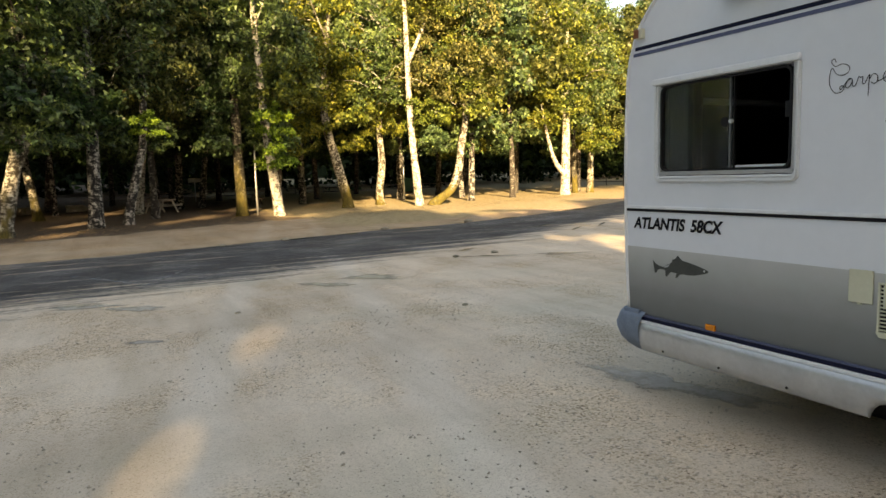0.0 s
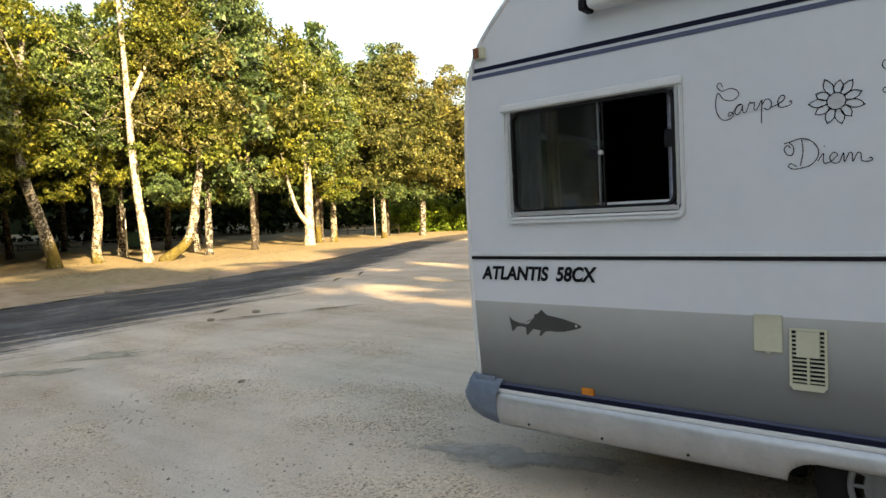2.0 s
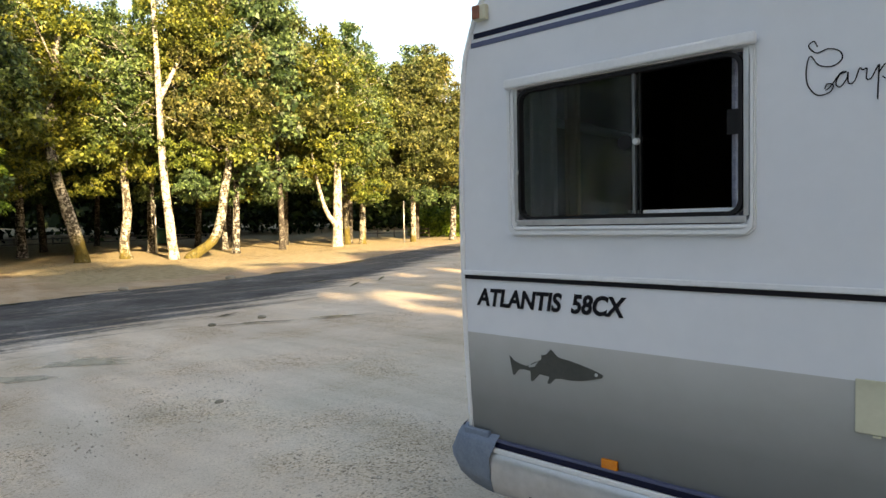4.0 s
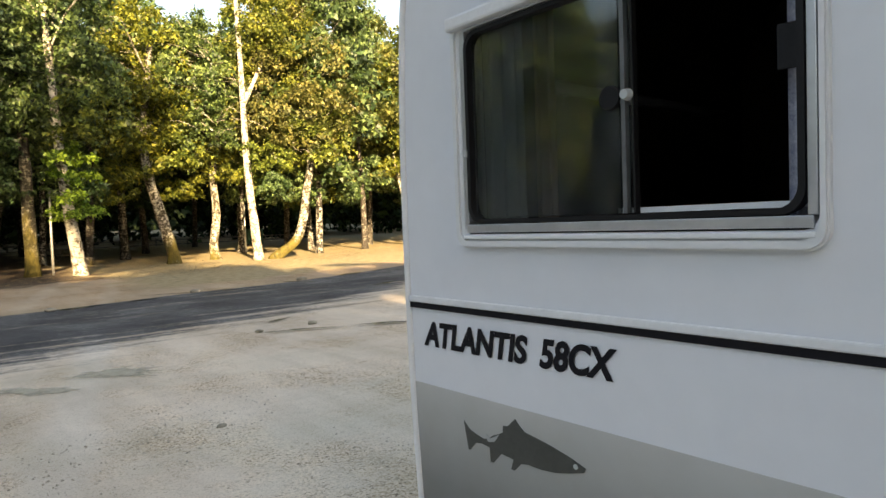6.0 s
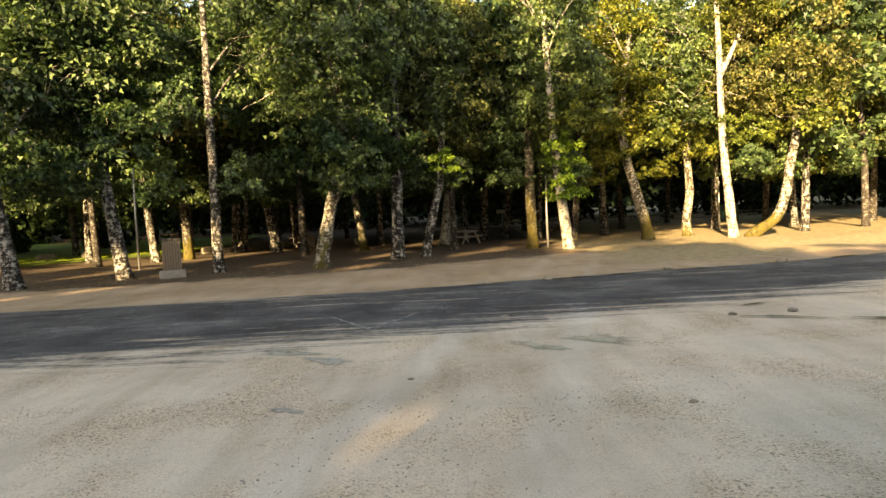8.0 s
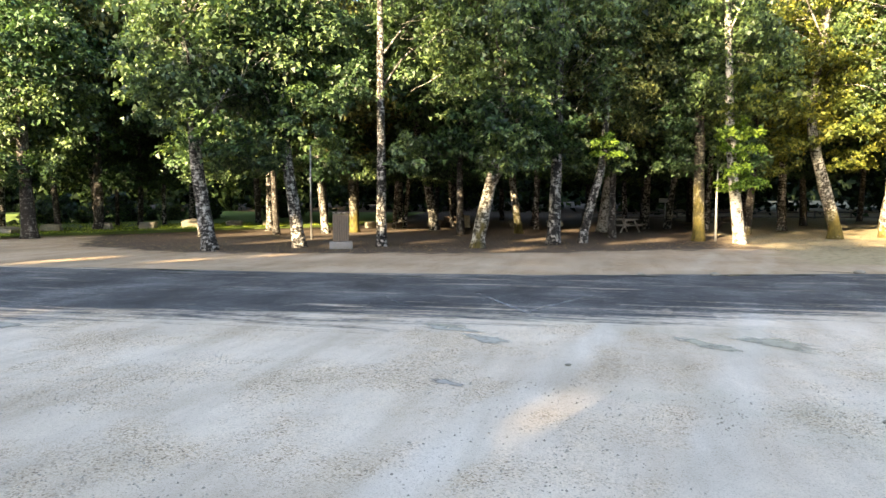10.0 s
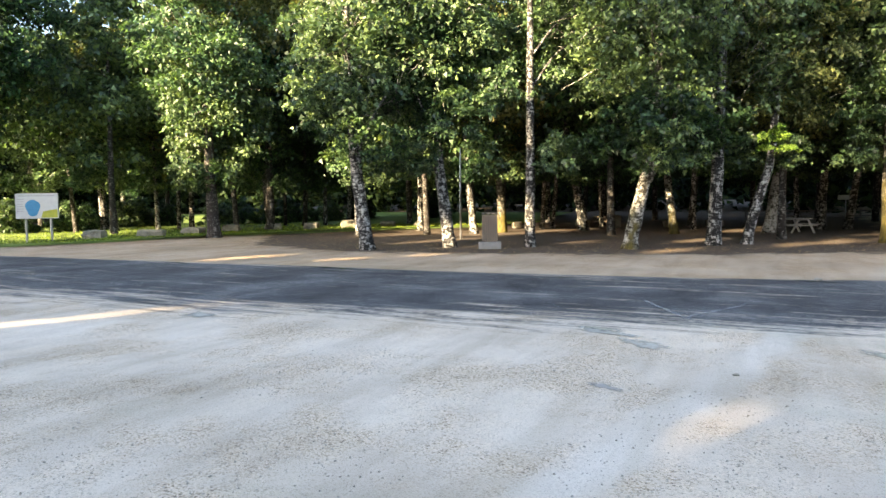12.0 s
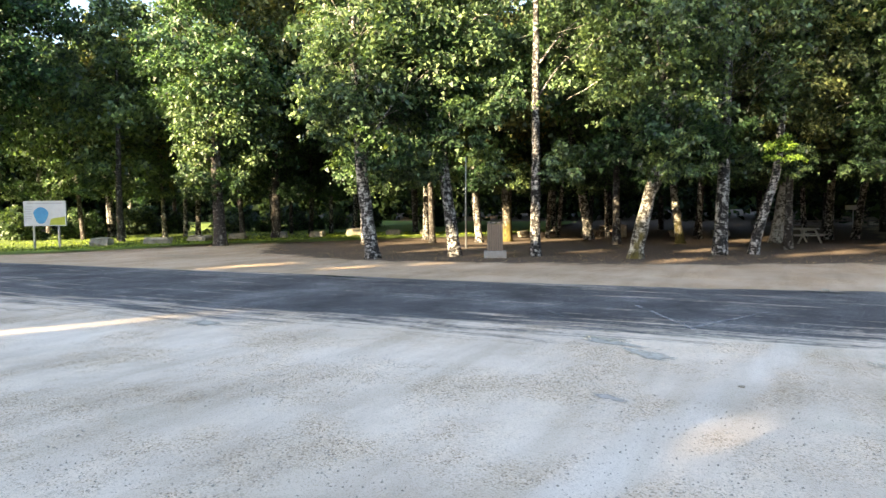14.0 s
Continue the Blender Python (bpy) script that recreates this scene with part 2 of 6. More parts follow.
def thin_out(m):
    """Lets a stain or puddle thin out raggedly towards its rim."""
    nt = m.node_tree
    f = math_node(nt, "ADD", attr(nt, "fade"), math_node(nt, "MULTIPLY", math_node(nt, "SUBTRACT", noise_tex(nt, position(nt), 3.5, 7, 0.75), 0.5), 2.2))
    ms = nt.nodes.new("ShaderNodeMixShader")
    nt.links.new(ramp(nt, f, [(0.3, (0, 0, 0)), (1.0, (0.8,) * 3)]), ms.inputs[0])
    nt.links.new(nt.nodes.new("ShaderNodeBsdfTransparent").outputs[0], ms.inputs[1])
    nt.links.new(nt.nodes["Principled BSDF"].outputs[0], ms.inputs[2])
    nt.links.new(ms.outputs[0], nt.nodes["Material Output"].inputs[0])
    return m


M_GROUND, M_ROAD = ground_material(), road_material()
LEAF_GREEN = leaf_material("leaf_green", (0.026, 0.056, 0.026), (0.060, 0.108, 0.044), (0.125, 0.175, 0.072), 0.6)
LEAF_YELLOW = leaf_material("leaf_yellow_green", (0.048, 0.076, 0.016), (0.098, 0.122, 0.025), (0.165, 0.17, 0.038))
# far leaves: the wood's deep shade is in this near-black, dull colour
LEAF_WOODS_SHADED = leaf_material("leaf_woods_shaded", (0.006, 0.012, 0.006), (0.012, 0.024, 0.011), (0.026, 0.042, 0.017), 0.06)
LEAF_DARK = leaf_material("leaf_dark", (0.010, 0.028, 0.014), (0.024, 0.055, 0.024), (0.05, 0.09, 0.034))
LEAF_OLIVE = leaf_material("leaf_olive", (0.055, 0.068, 0.024), (0.10, 0.11, 0.038), (0.165, 0.155, 0.06))
LEAF_BRIGHT = leaf_material("leaf_bright", (0.07, 0.14, 0.02), (0.12, 0.21, 0.03), (0.2, 0.28, 0.05))
BARK_PALE = bark_material("bark_pale", (0.48, 0.46, 0.42), (0.022, 0.02, 0.018), 0.0, 0.522)
BARK_WHITE = bark_material("bark_white", (0.52, 0.49, 0.43), (0.07, 0.06, 0.045), 0.0, 0.475)
BARK_MOSSY = bark_material("bark_mossy", (0.46, 0.44, 0.38), (0.04, 0.034, 0.024), 0.34, 0.505)
BARK_YELLOW = bark_material("bark_moss_yellow", (0.26, 0.24, 0.19), (0.03, 0.027, 0.02), 0.42, 0.53)
BARK_DARK = bark_material("bark_dark", (0.26, 0.245, 0.22), (0.035, 0.03, 0.026), 0.1, 0.54)
ROCK = surface("limestone_boulder", (0.13, 0.115, 0.08), (0.42, 0.38, 0.30), 0.9, 5.0, strength=0.9)
CONCRETE = surface("weathered_concrete", (0.22, 0.21, 0.195), (0.34, 0.325, 0.30), 0.9, 9.0, strength=0.4)
WOOD = surface("weathered_timber", (0.11, 0.085, 0.062), (0.22, 0.175, 0.13), 0.8, 14.0, strength=0.4)
# paler copy of the timber, for the table that stands in sunlight
WOOD_SUNLIT = surface("sunlit_timber", (0.30, 0.27, 0.22), (0.5, 0.46, 0.4), 0.8, 14.0, strength=0.4)
STEEL = surface("galvanised_steel", (0.34, 0.35, 0.36), (0.5, 0.51, 0.52), 0.45, 18.0, metal=0.7, strength=0.1)
GEL = surface("white_gelcoat", (0.63, 0.665, 0.715), (0.69, 0.725, 0.775), 0.3, 2.2, strength=0.03)
CREAM = surface("cream_abs", (0.50, 0.50, 0.38), (0.58, 0.58, 0.45), 0.5, 9.0, strength=0.05)
TRIM = surface("pale_plastic", (0.60, 0.625, 0.645), (0.68, 0.705, 0.725), 0.42, 9.0, strength=0.05)
RAIL = surface("white_aluminium", (0.63, 0.655, 0.68), (0.75, 0.775, 0.80), 0.35, 12.0, strength=0.04)
PANE_EDGE = surface("cut_acrylic_edge", (0.07, 0.075, 0.08), (0.16, 0.17, 0.18), 0.3, 9.0, strength=0.05)
SKIRT = surface("satin_aluminium", (0.44, 0.455, 0.475), (0.62, 0.635, 0.655), 0.33, 5.0, metal=0.6, strength=0.05)
BUMPER = surface("blue_grey_plastic", (0.105, 0.145, 0.21), (0.19, 0.24, 0.31), 0.55, 16.0, strength=0.25)
NAVY = surface("navy_vinyl", (0.002, 0.004, 0.018), (0.004, 0.007, 0.03), 0.5, 8.0, strength=0.0, spec=0.2)
SLATE = surface("slate_blue_vinyl", (0.06, 0.075, 0.15), (0.09, 0.11, 0.19), 0.5, 8.0, strength=0.0)
BLACK = surface("black_rubber", (0.004, 0.004, 0.005), (0.010, 0.010, 0.011), 0.6, 30.0, strength=0.05, spec=0.25)
INK = surface("black_vinyl", (0.006, 0.006, 0.009), (0.012, 0.012, 0.016), 0.6, 30.0, strength=0.0, spec=0.15)
FISH = surface("charcoal_vinyl", (0.035, 0.04, 0.038), (0.06, 0.066, 0.06), 0.45, 12.0, strength=0.0)
AMBER = surface("amber_lens", (0.62, 0.17, 0.01), (0.75, 0.25, 0.02), 0.25, 40.0, strength=0.1)
BROWNRED = surface("brown_lens", (0.16, 0.05, 0.025), (0.28, 0.1, 0.05), 0.3, 40.0, strength=0.1)
# near-black brown: the darkness of the unlit room is in the colour
UNLIT_ROOM = surface("unlit_interior_panel", (0.018, 0.013, 0.01), (0.035, 0.027, 0.02), 0.7, 6.0, strength=0.05)
CURTAIN = surface("grey_curtain", (0.22, 0.25, 0.25), (0.36, 0.39, 0.38), 0.9, 25.0, strength=0.3)
CURTAIN_TAN = surface("tan_curtain", (0.26, 0.18, 0.12), (0.36, 0.25, 0.17), 0.9, 25.0, strength=0.3)
LACE = surface("blue_print_curtain", (0.12, 0.14, 0.24), (0.62, 0.63, 0.66), 0.9, 42.0, strength=0.2)
HUB = surface("grey_hubcap", (0.15, 0.165, 0.175), (0.22, 0.235, 0.245), 0.45, 9.0, strength=0.1)
FADE, GLASS, PUDDLE = gradient_paint(), clear_glass(), water_film()
SIGN_WHITE = surface("sign_white", (0.40, 0.43, 0.44), (0.50, 0.53, 0.53), 0.5, 6.0, strength=0.0)
SIGN_BLUE = surface("sign_blue", (0.02, 0.17, 0.34), (0.04, 0.26, 0.46), 0.5, 6.0, strength=0.0)
SIGN_GREEN = surface("sign_green", (0.24, 0.30, 0.03), (0.42, 0.42, 0.05), 0.5, 6.0, strength=0.0)
HEART = surface("flower_heart_print", (0.46, 0.48, 0.51), (0.56, 0.58, 0.61), 0.5, 60.0, strength=0.0)
SIGN_GREY = surface("sign_grey", (0.28, 0.3, 0.3), (0.36, 0.38, 0.38), 0.5, 6.0, strength=0.0)
GREEN_METAL = surface("green_paint", (0.015, 0.09, 0.06), (0.03, 0.14, 0.1), 0.5, 6.0, strength=0.0)
GRASS_GROUND = surface("mown_grass", (0.08, 0.13, 0.018), (0.17, 0.24, 0.035), 0.9, 0.5, strength=0.6, fine=18.0, local=False)
GRASS_BLADE = leaf_material("grass_blade", (0.07, 0.12, 0.015), (0.13, 0.20, 0.02), (0.22, 0.28, 0.05))
WET = surface("wet_asphalt", (0.02, 0.02, 0.022), (0.05, 0.05, 0.05), 0.25, 3.0, strength=0.1, local=False)
DAMP = surface("damp_dust", (0.30, 0.275, 0.245), (0.50, 0.455, 0.40), 0.75, 6.0, strength=0.4, local=False)
MOSSY = surface("silty_puddle", (0.34, 0.32, 0.23), (0.52, 0.47, 0.37), 0.7, 9.0, strength=0.4, local=False)
FALLEN = leaf_material("leaf_fallen", (0.07, 0.045, 0.025), (0.14, 0.09, 0.05), (0.26, 0.18, 0.09))
CHALK = surface("chalk_mark", (0.17, 0.17, 0.175), (0.40, 0.40, 0.39), 0.9, 10.0, strength=0.2)
for stain in (DAMP, MOSSY, WET, PUDDLE, CHALK):
    thin_out(stain)
PEBBLE = surface("pebble", (0.20, 0.17, 0.13), (0.54, 0.48, 0.40), 0.9, 3.0, strength=0.2, local=False)


# ---- mesh helpers ----
def mesh_from(name, verts, faces, material=None, smooth=False):
    me = bpy.data.meshes.new(name)
    me.from_pydata([tuple(v) for v in verts], [], faces)
    if material:
        me.materials.append(material)
    if smooth:
        me.polygons.foreach_set("use_smooth", [True] * len(me.polygons))
    me.update()
    return me


def placed(ob):
    return placed(ob.parent) @ ob.matrix_parent_inverse @ ob.matrix_basis if ob.parent else ob.matrix_basis.copy()


def link(name, me, parent=None, label=""):
    ob = new(name, me)
    if parent:
        ob.parent = parent
        ob.matrix_parent_inverse = placed(parent).inverted()
    if label:
        ob["label"] = label
    return ob


def part(name, bm, material, parent=None, label="", smooth=False):
    me = bpy.data.meshes.new(name)
    bm.normal_update()
    bm.to_mesh(me)
    bm.free()
    me.materials.append(material)
    if smooth:
        me.polygons.foreach_set("use_smooth", [True] * len(me.polygons))
    return link(name, me, parent, label)


def thing(name, x, y, z, label, category, group="", kind=""):
    ob = new(name)
    ob.matrix_basis = pose(x, y, z)
    ob.empty_display_size = 0.2
    return tagged(ob, label, category, group, kind)


def box(bm, lo, hi, bevel=0.0, m=None):
    lo, hi = Vector(lo), Vector(hi)
    r = bmesh.ops.create_cube(bm, size=1.0, matrix=Matrix.Translation((lo + hi) / 2) @ Matrix.Diagonal((*(hi - lo), 1)))
    if bevel:
        es = list({e for v in r["verts"] for e in v.link_edges})
        bmesh.ops.bevel(bm, geom=es, offset=bevel, segments=2, affect="EDGES", profile=0.5)
    if m:
        bmesh.ops.transform(bm, matrix=m, verts=bm.verts)
    return bm


def boxed(name, lo, hi, material, parent, bevel=0.0, label="", m=None):
    return part(name, box(bmesh.new(), lo, hi, bevel, m), material, parent, label)


def tube_mesh(name, pts, radii, material, sides=10, lumps=0.0, seed=0):
    """A tapered tube through points, with an uneven skin."""
    rnd = np.random.default_rng(seed)
    pts = [Vector(p) for p in pts]
    verts, faces = [], []
    ref = Vector((0.3, 1, 0)).normalized()
    for i, p in enumerate(pts):
        d = (pts[min(i + 1, len(pts) - 1)] - pts[max(i - 1, 0)]).normalized()
        u = d.cross(ref)
        u = u.normalized() if u.length > 1e-4 else d.orthogonal().normalized()
        w = d.cross(u)
        for k in range(sides):
            a = 2 * math.pi * k / sides
            r = radii[i] * (1 + lumps * float(rnd.normal()))
            verts.append(p + (u * math.cos(a) + w * math.sin(a)) * r)
    for i in range(len(pts) - 1):
        for k in range(sides):
            a, b = i * sides + k, i * sides + (k + 1) % sides
            faces.append((a, b, b + sides, a + sides))
    faces.append(tuple(range(sides - 1, -1, -1)))
    faces.append(tuple(range((len(pts) - 1) * sides, len(pts) * sides)))
    return mesh_from(name, verts, faces, material, True)


def smooth_line(pts, n):
    """Catmull-Rom points through a short list."""
    p = [np.array(q, float) for q in pts]
    p = [2 * p[0] - p[1]] + p + [2 * p[-1] - p[-2]]
    out = []
    segs = len(p) - 3
    for i in range(n):
        s = i / (n - 1) * segs
        k = min(int(s), segs - 1)
        u = s - k
        a, b, c, d = p[k:k + 4]
        out.append(0.5 * (2 * b + (c - a) * u + (2 * a - 5 * b + 4 * c - d) * u * u + (3 * b - a - 3 * c + d) * u ** 3))
    return out


def leaf_cloud(name, centres, spread, per, size, material, seed):
    """Many small pointed leaves gathered round the given centres."""
    r = np.random.default_rng(seed)
    c = np.repeat(np.asarray(centres, float), per, axis=0)
    sp = np.repeat(np.asarray(spread, float), per)[:, None]
    n = len(c)
    off = r.normal(size=(n, 3)) * sp * np.array([0.56, 0.56, 0.27])
    off[:, 2] -= 0.35 * (off[:, 0] ** 2 + off[:, 1] ** 2) / np.maximum(sp[:, 0], 0.05)
    c = c + off
    spray = np.repeat(r.normal(size=(n // per, 3)), per, axis=0)  # the leaves of one spray hang alike
    d = 0.9 * r.normal(size=(n, 3)) + 0.5 * spray + off / np.maximum(sp, 0.01) * 0.6 + np.array([0, 0, -0.5])
    d /= np.linalg.norm(d, axis=1)[:, None]
    up = np.array([0, 0, 1.0]) + r.normal(size=(n, 3)) * 0.48 + spray[:, [1, 2, 0]] * 0.4
    s = np.cross(d, up)
    s /= np.linalg.norm(s, axis=1)[:, None] + 1e-9
    nn = np.cross(s, d)
    ln = (size * r.uniform(0.6, 1.35, n))[:, None]
    v = np.empty((n, 3, 3))
    v[:, 0] = c + s * ln * 0.42 + nn * ln * 0.12
    v[:, 1] = c + d * ln
    v[:, 2] = c - s * ln * 0.42 + nn * ln * 0.12
    me = bpy.data.meshes.new(name)
    me.vertices.add(3 * n)
    me.vertices.foreach_set("co", v.ravel())
    me.loops.add(3 * n)
    me.loops.foreach_set("vertex_index", np.arange(3 * n, dtype=np.int32))
    me.polygons.add(n)
    me.polygons.foreach_set("loop_start", np.arange(0, 3 * n, 3, dtype=np.int32))
    me.materials.append(material)
    me.update(calc_edges=True)
    return me


# ---- ground ----
ROAD_NEAR = [(-3.6, -60), (-4.2, -28), (-4.5, -14.3), (-5.1, -7.0), (-6.2, -3.2), (-6.9, 0.3), (-8.6, 4.8), (-11.0, 9.6), (-14.2, 15), (-19, 24), (-23, 34), (-25, 46)]
ROAD_FAR = [(-10.5, -60), (-11.4, -28), (-11.9, -14), (-12.0, -8.9), (-12.5, -3.2), (-13.6, 1.8), (-15.0, 8.5), (-17.2, 13.4), (-20.6, 19.5), (-25, 28), (-28, 37), (-29.5, 48)]


def far_edge_x(y):
    ys = [p[1] for p in ROAD_FAR]
    return float(np.interp(y, ys, [p[0] for p in ROAD_FAR]))


def tree_line_x(y):
    return float(np.interp(y, [-60, -30, -22, -15, -5, 3, 12, 25, 40], [-40, -30, -19.5, -16.8, -18.6, -22, -24, -29, -33]))


def axis_steps(lo, hi, step, far):
    inner = list(np.arange(lo, hi + 1e-6, step))
    out, v, s = [], hi, step
    while v < far:
        s *= 1.35
        v += s
        out.append(v)
    low, v, s = [], lo, step
    while v > -far:
        s *= 1.35
        v -= s
        low.append(v)
    return np.array(low[::-1] + inner + out)


def build_ground():
    xs, ys = axis_steps(-48, 10, 0.6, 700), axis_steps(-50, 46, 0.6, 700)
    verts, litter, dry, verge = [], [], [], []
    for y in ys:
        for x in xs:
            lump = 0.015 * noise.noise((x * 0.35, y * 0.35, 0)) + 0.006 * noise.noise((x * 1.3, y * 1.3, 3))
            z = lump
            if x < -40:
                z += 0.04 * (-40 - x) if x > -90 else 2.0
            verts.append((x, y, z))
            inside = tree_line_x(y) - x
            litter.append(max(0.0, min(1.0, 0.5 + inside / 3.0)) if y < 26 else 0.4)
            d = 0.0
            if x < far_edge_x(min(max(y, -59), 47)) - 2.0:
                d = max(0.0, min(1.0, (y - 1.5) / 5.0))
            dry.append(d)
            verge.append(max(0.0, min(1.0, 0.5 + (far_edge_x(min(max(y, -59), 47)) + 0.5 - x) / 1.6)))
    nx = len(xs)
    faces = [(j * nx + i, j * nx + i + 1, (j + 1) * nx + i + 1, (j + 1) * nx + i) for j in range(len(ys) - 1) for i in range(nx - 1)]
    me = mesh_from("ground", verts, faces, M_GROUND, True)
    for key, vals in (("litter", litter), ("dry", dry), ("verge", verge)):
        a = me.attributes.new(key, "FLOAT", "POINT")
        a.data.foreach_set("value", vals)
    return tagged(new("ground", me), "pale crushed limestone gravel with tyre tracks and brown leaf litter", "ground", kind="structure")


def build_road():
    n, m = 220, 16
    near, far = smooth_line(ROAD_NEAR, n), smooth_line(ROAD_FAR, n)
    verts, dust, faces = [], [], []
    for i in range(n):
        for j in range(m + 1):
            u = j / m
            p = near[i] * (1 - u) + far[i] * u
            if j == 0:
                p = p + np.array([1.9, 0])
            lump = 0.015 * noise.noise((p[0] * 0.35, p[1] * 0.35, 0)) + 0.006 * noise.noise((p[0] * 1.3, p[1] * 1.3, 3))
            verts.append((p[0], p[1], lump + (-0.03 if j == 0 else 0.012)))
            dust.append(1.3 if j == 0 else 0.14 + 0.7 * max(0, 1 - u / 0.28) if u < 0.5 else 0.14 + 0.25 * max(0, (u - 0.94) / 0.06))
    for i in range(n - 1):
        for j in range(m):
            a = i * (m + 1) + j
            faces.append((a, a + 1, a + m + 2, a + m + 1))
    me = mesh_from("road", verts, faces, M_ROAD, True)
    a = me.attributes.new("dust", "FLOAT", "POINT")
    a.data.foreach_set("value", dust)
    return tagged(new("road", me), "worn dark asphalt lane dusted with pale gravel at its edge", "road", kind="structure")


build_ground()
build_road()


def blob_patch(name, cx, cy, lx, ly, turn, z, material, label, category, seed, kind="structure", ragged=0.28):
    bm = bmesh.new()
    r = random.Random(seed)
    ph = [r.uniform(0, 6.28) for _ in range(5)]
    vs, n = [], 44
    for k in range(n):
        a = 2 * math.pi * k / n
        q = 1 + ragged * (0.5 * math.sin(2 * a + ph[0]) + 0.35 * math.sin(3 * a + ph[1]) + 0.25 * math.sin(5 * a + ph[2]) + 0.2 * math.sin(9 * a + ph[3]))
        x, y = lx * q * math.cos(a), ly * q * math.sin(a)
        t = radians(turn)
        px, py = cx + x * math.cos(t) - y * math.sin(t), cy + x * math.sin(t) + y * math.cos(t)
        vs.append((px, py))
    fade = bm.verts.layers.float.new("fade")
    rings = []
    for f, u in ((1.0, 0.0), (0.62, 0.7), (0.3, 1.0)):
        ring = []
        for px, py in vs:
            qx, qy = cx + (px - cx) * f, cy + (py - cy) * f
            v = bm.verts.new((qx, qy, z + 0.015 * noise.noise((qx * 0.35, qy * 0.35, 0)) + 0.006 * noise.noise((qx * 1.3, qy * 1.3, 3))))
            v[fade] = u
            ring.append(v)
        rings.append(ring)
    for a, b in ((0, 1), (1, 2)):
        for k in range(n):
            bm.faces.new((rings[a][k], rings[a][(k + 1) % n], rings[b][(k + 1) % n], rings[b][k]))
    bm.faces.new(rings[2])
    ob = part(name, bm, material)
    return tagged(ob, label, category, "", kind)


# ---- motorhome ----
REAR_EDGE = [(0.105, 0.57), (0.082, 0.95), (0.072, 1.3), (0.072, 1.75), (0.094, 2.15), (0.132, 2.3), (0.192, 2.43), (0.33, 2.58), (0.47, 2.69), (0.66, 2.77)]
WIN = (0.36, 1.262, 1.485, 2.045)  # window opening: x0, x1, z0, z1
FRONT_X, WIDTH = 4.35, 2.15


def panel_xz(bm, loop, y0, y1):
    """An upright panel from a loop in x and z, between two values of y."""
    a = [bm.verts.new((x, y0, z)) for x, z in loop]
    b = [bm.verts.new((x, y1, z)) for x, z in loop]
    n = len(loop)
    bm.faces.new(a)
    bm.faces.new(b[::-1])
    for i in range(n):
        bm.faces.new((a[i], b[i], b[(i + 1) % n], a[(i + 1) % n]))
    return bm


def round_loop(x0, x1, z0, z1, r, n=5):
    out = []
    for cx, cz, a0 in ((x1 - r, z1 - r, 0), (x0 + r, z1 - r, 90), (x0 + r, z0 + r, 180), (x1 - r, z0 + r, 270)):
        for k in range(n + 1):
            a = radians(a0 + 90 * k / n)
            out.append((cx + r * math.cos(a), cz + r * math.sin(a)))
    return out


def ring_xz(bm, outer, inner, y0, y1):
    n = len(outer)
    vs = [[bm.verts.new((x, y, z)) for x, z in lp] for lp, y in ((outer, y0), (inner, y0), (outer, y1), (inner, y1))]
    for i in range(n):
        j = (i + 1) % n
        bm.faces.new((vs[0][i], vs[0][j], vs[1][j], vs[1][i]))
        bm.faces.new((vs[2][j], vs[2][i], vs[3][i], vs[3][j]))
        bm.faces.new((vs[0][j], vs[0][i], vs[2][i], vs[2][j]))
        bm.faces.new((vs[1][i], vs[1][j], vs[3][j], vs[3][i]))
    return bm


def text_mesh(name, body, size, material, parent, x, z, y, shear=0.0, squeeze=1.0, label="", bold=0.0):
    cu = bpy.data.curves.new(name, "FONT")
    cu.body, cu.size, cu.shear, cu.extrude, cu.offset = body, size, shear, 0.0006, bold
    tmp = new("tmp", cu)
    me = bpy.data.meshes.new_from_object(tmp)
    bpy.data.objects.remove(tmp)
    bpy.data.curves.remove(cu)
    me.name = name
    me.transform(pose(x, y, z, 90, 0, 0) @ Matrix.Diagonal((squeeze, 1, 1, 1)))
    me.materials.clear()
    me.materials.append(material)
    return link(name, me, parent, label)


def stroke(name, lines, radius, material, parent, label="", fit=(0, 0, 1, 0, 0, 1, 0)):
    """Thin painted pen strokes on the side, from short lists of x and z."""
    verts, faces = [], []
    x0, nx, sx, z0, nz, sz, tilt = fit
    for pts in lines:
        pts = [(nx + (x - x0) * sx, nz + (z - z0) * sz - (x - x0) * sx * tilt) for x, z in pts]
        line = smooth_line([(x, 0, z) for x, z in pts], max(8, 7 * len(pts)))
        base = len(verts)
        for i, p in enumerate(line):
            d = line[min(i + 1, len(line) - 1)] - line[max(i - 1, 0)]
            d = d / (np.linalg.norm(d) + 1e-9)
            s = np.array([-d[2], 0, d[0]]) * radius
            verts += [tuple(p + s + (0, -0.004, 0)), tuple(p - s + (0, -0.004, 0))]
        faces += [(base + 2 * i, base + 2 * i + 1, base + 2 * i + 3, base + 2 * i + 2) for i in range(len(line) - 1)]
    return link(name, mesh_from(name, verts, faces, material), parent, label)


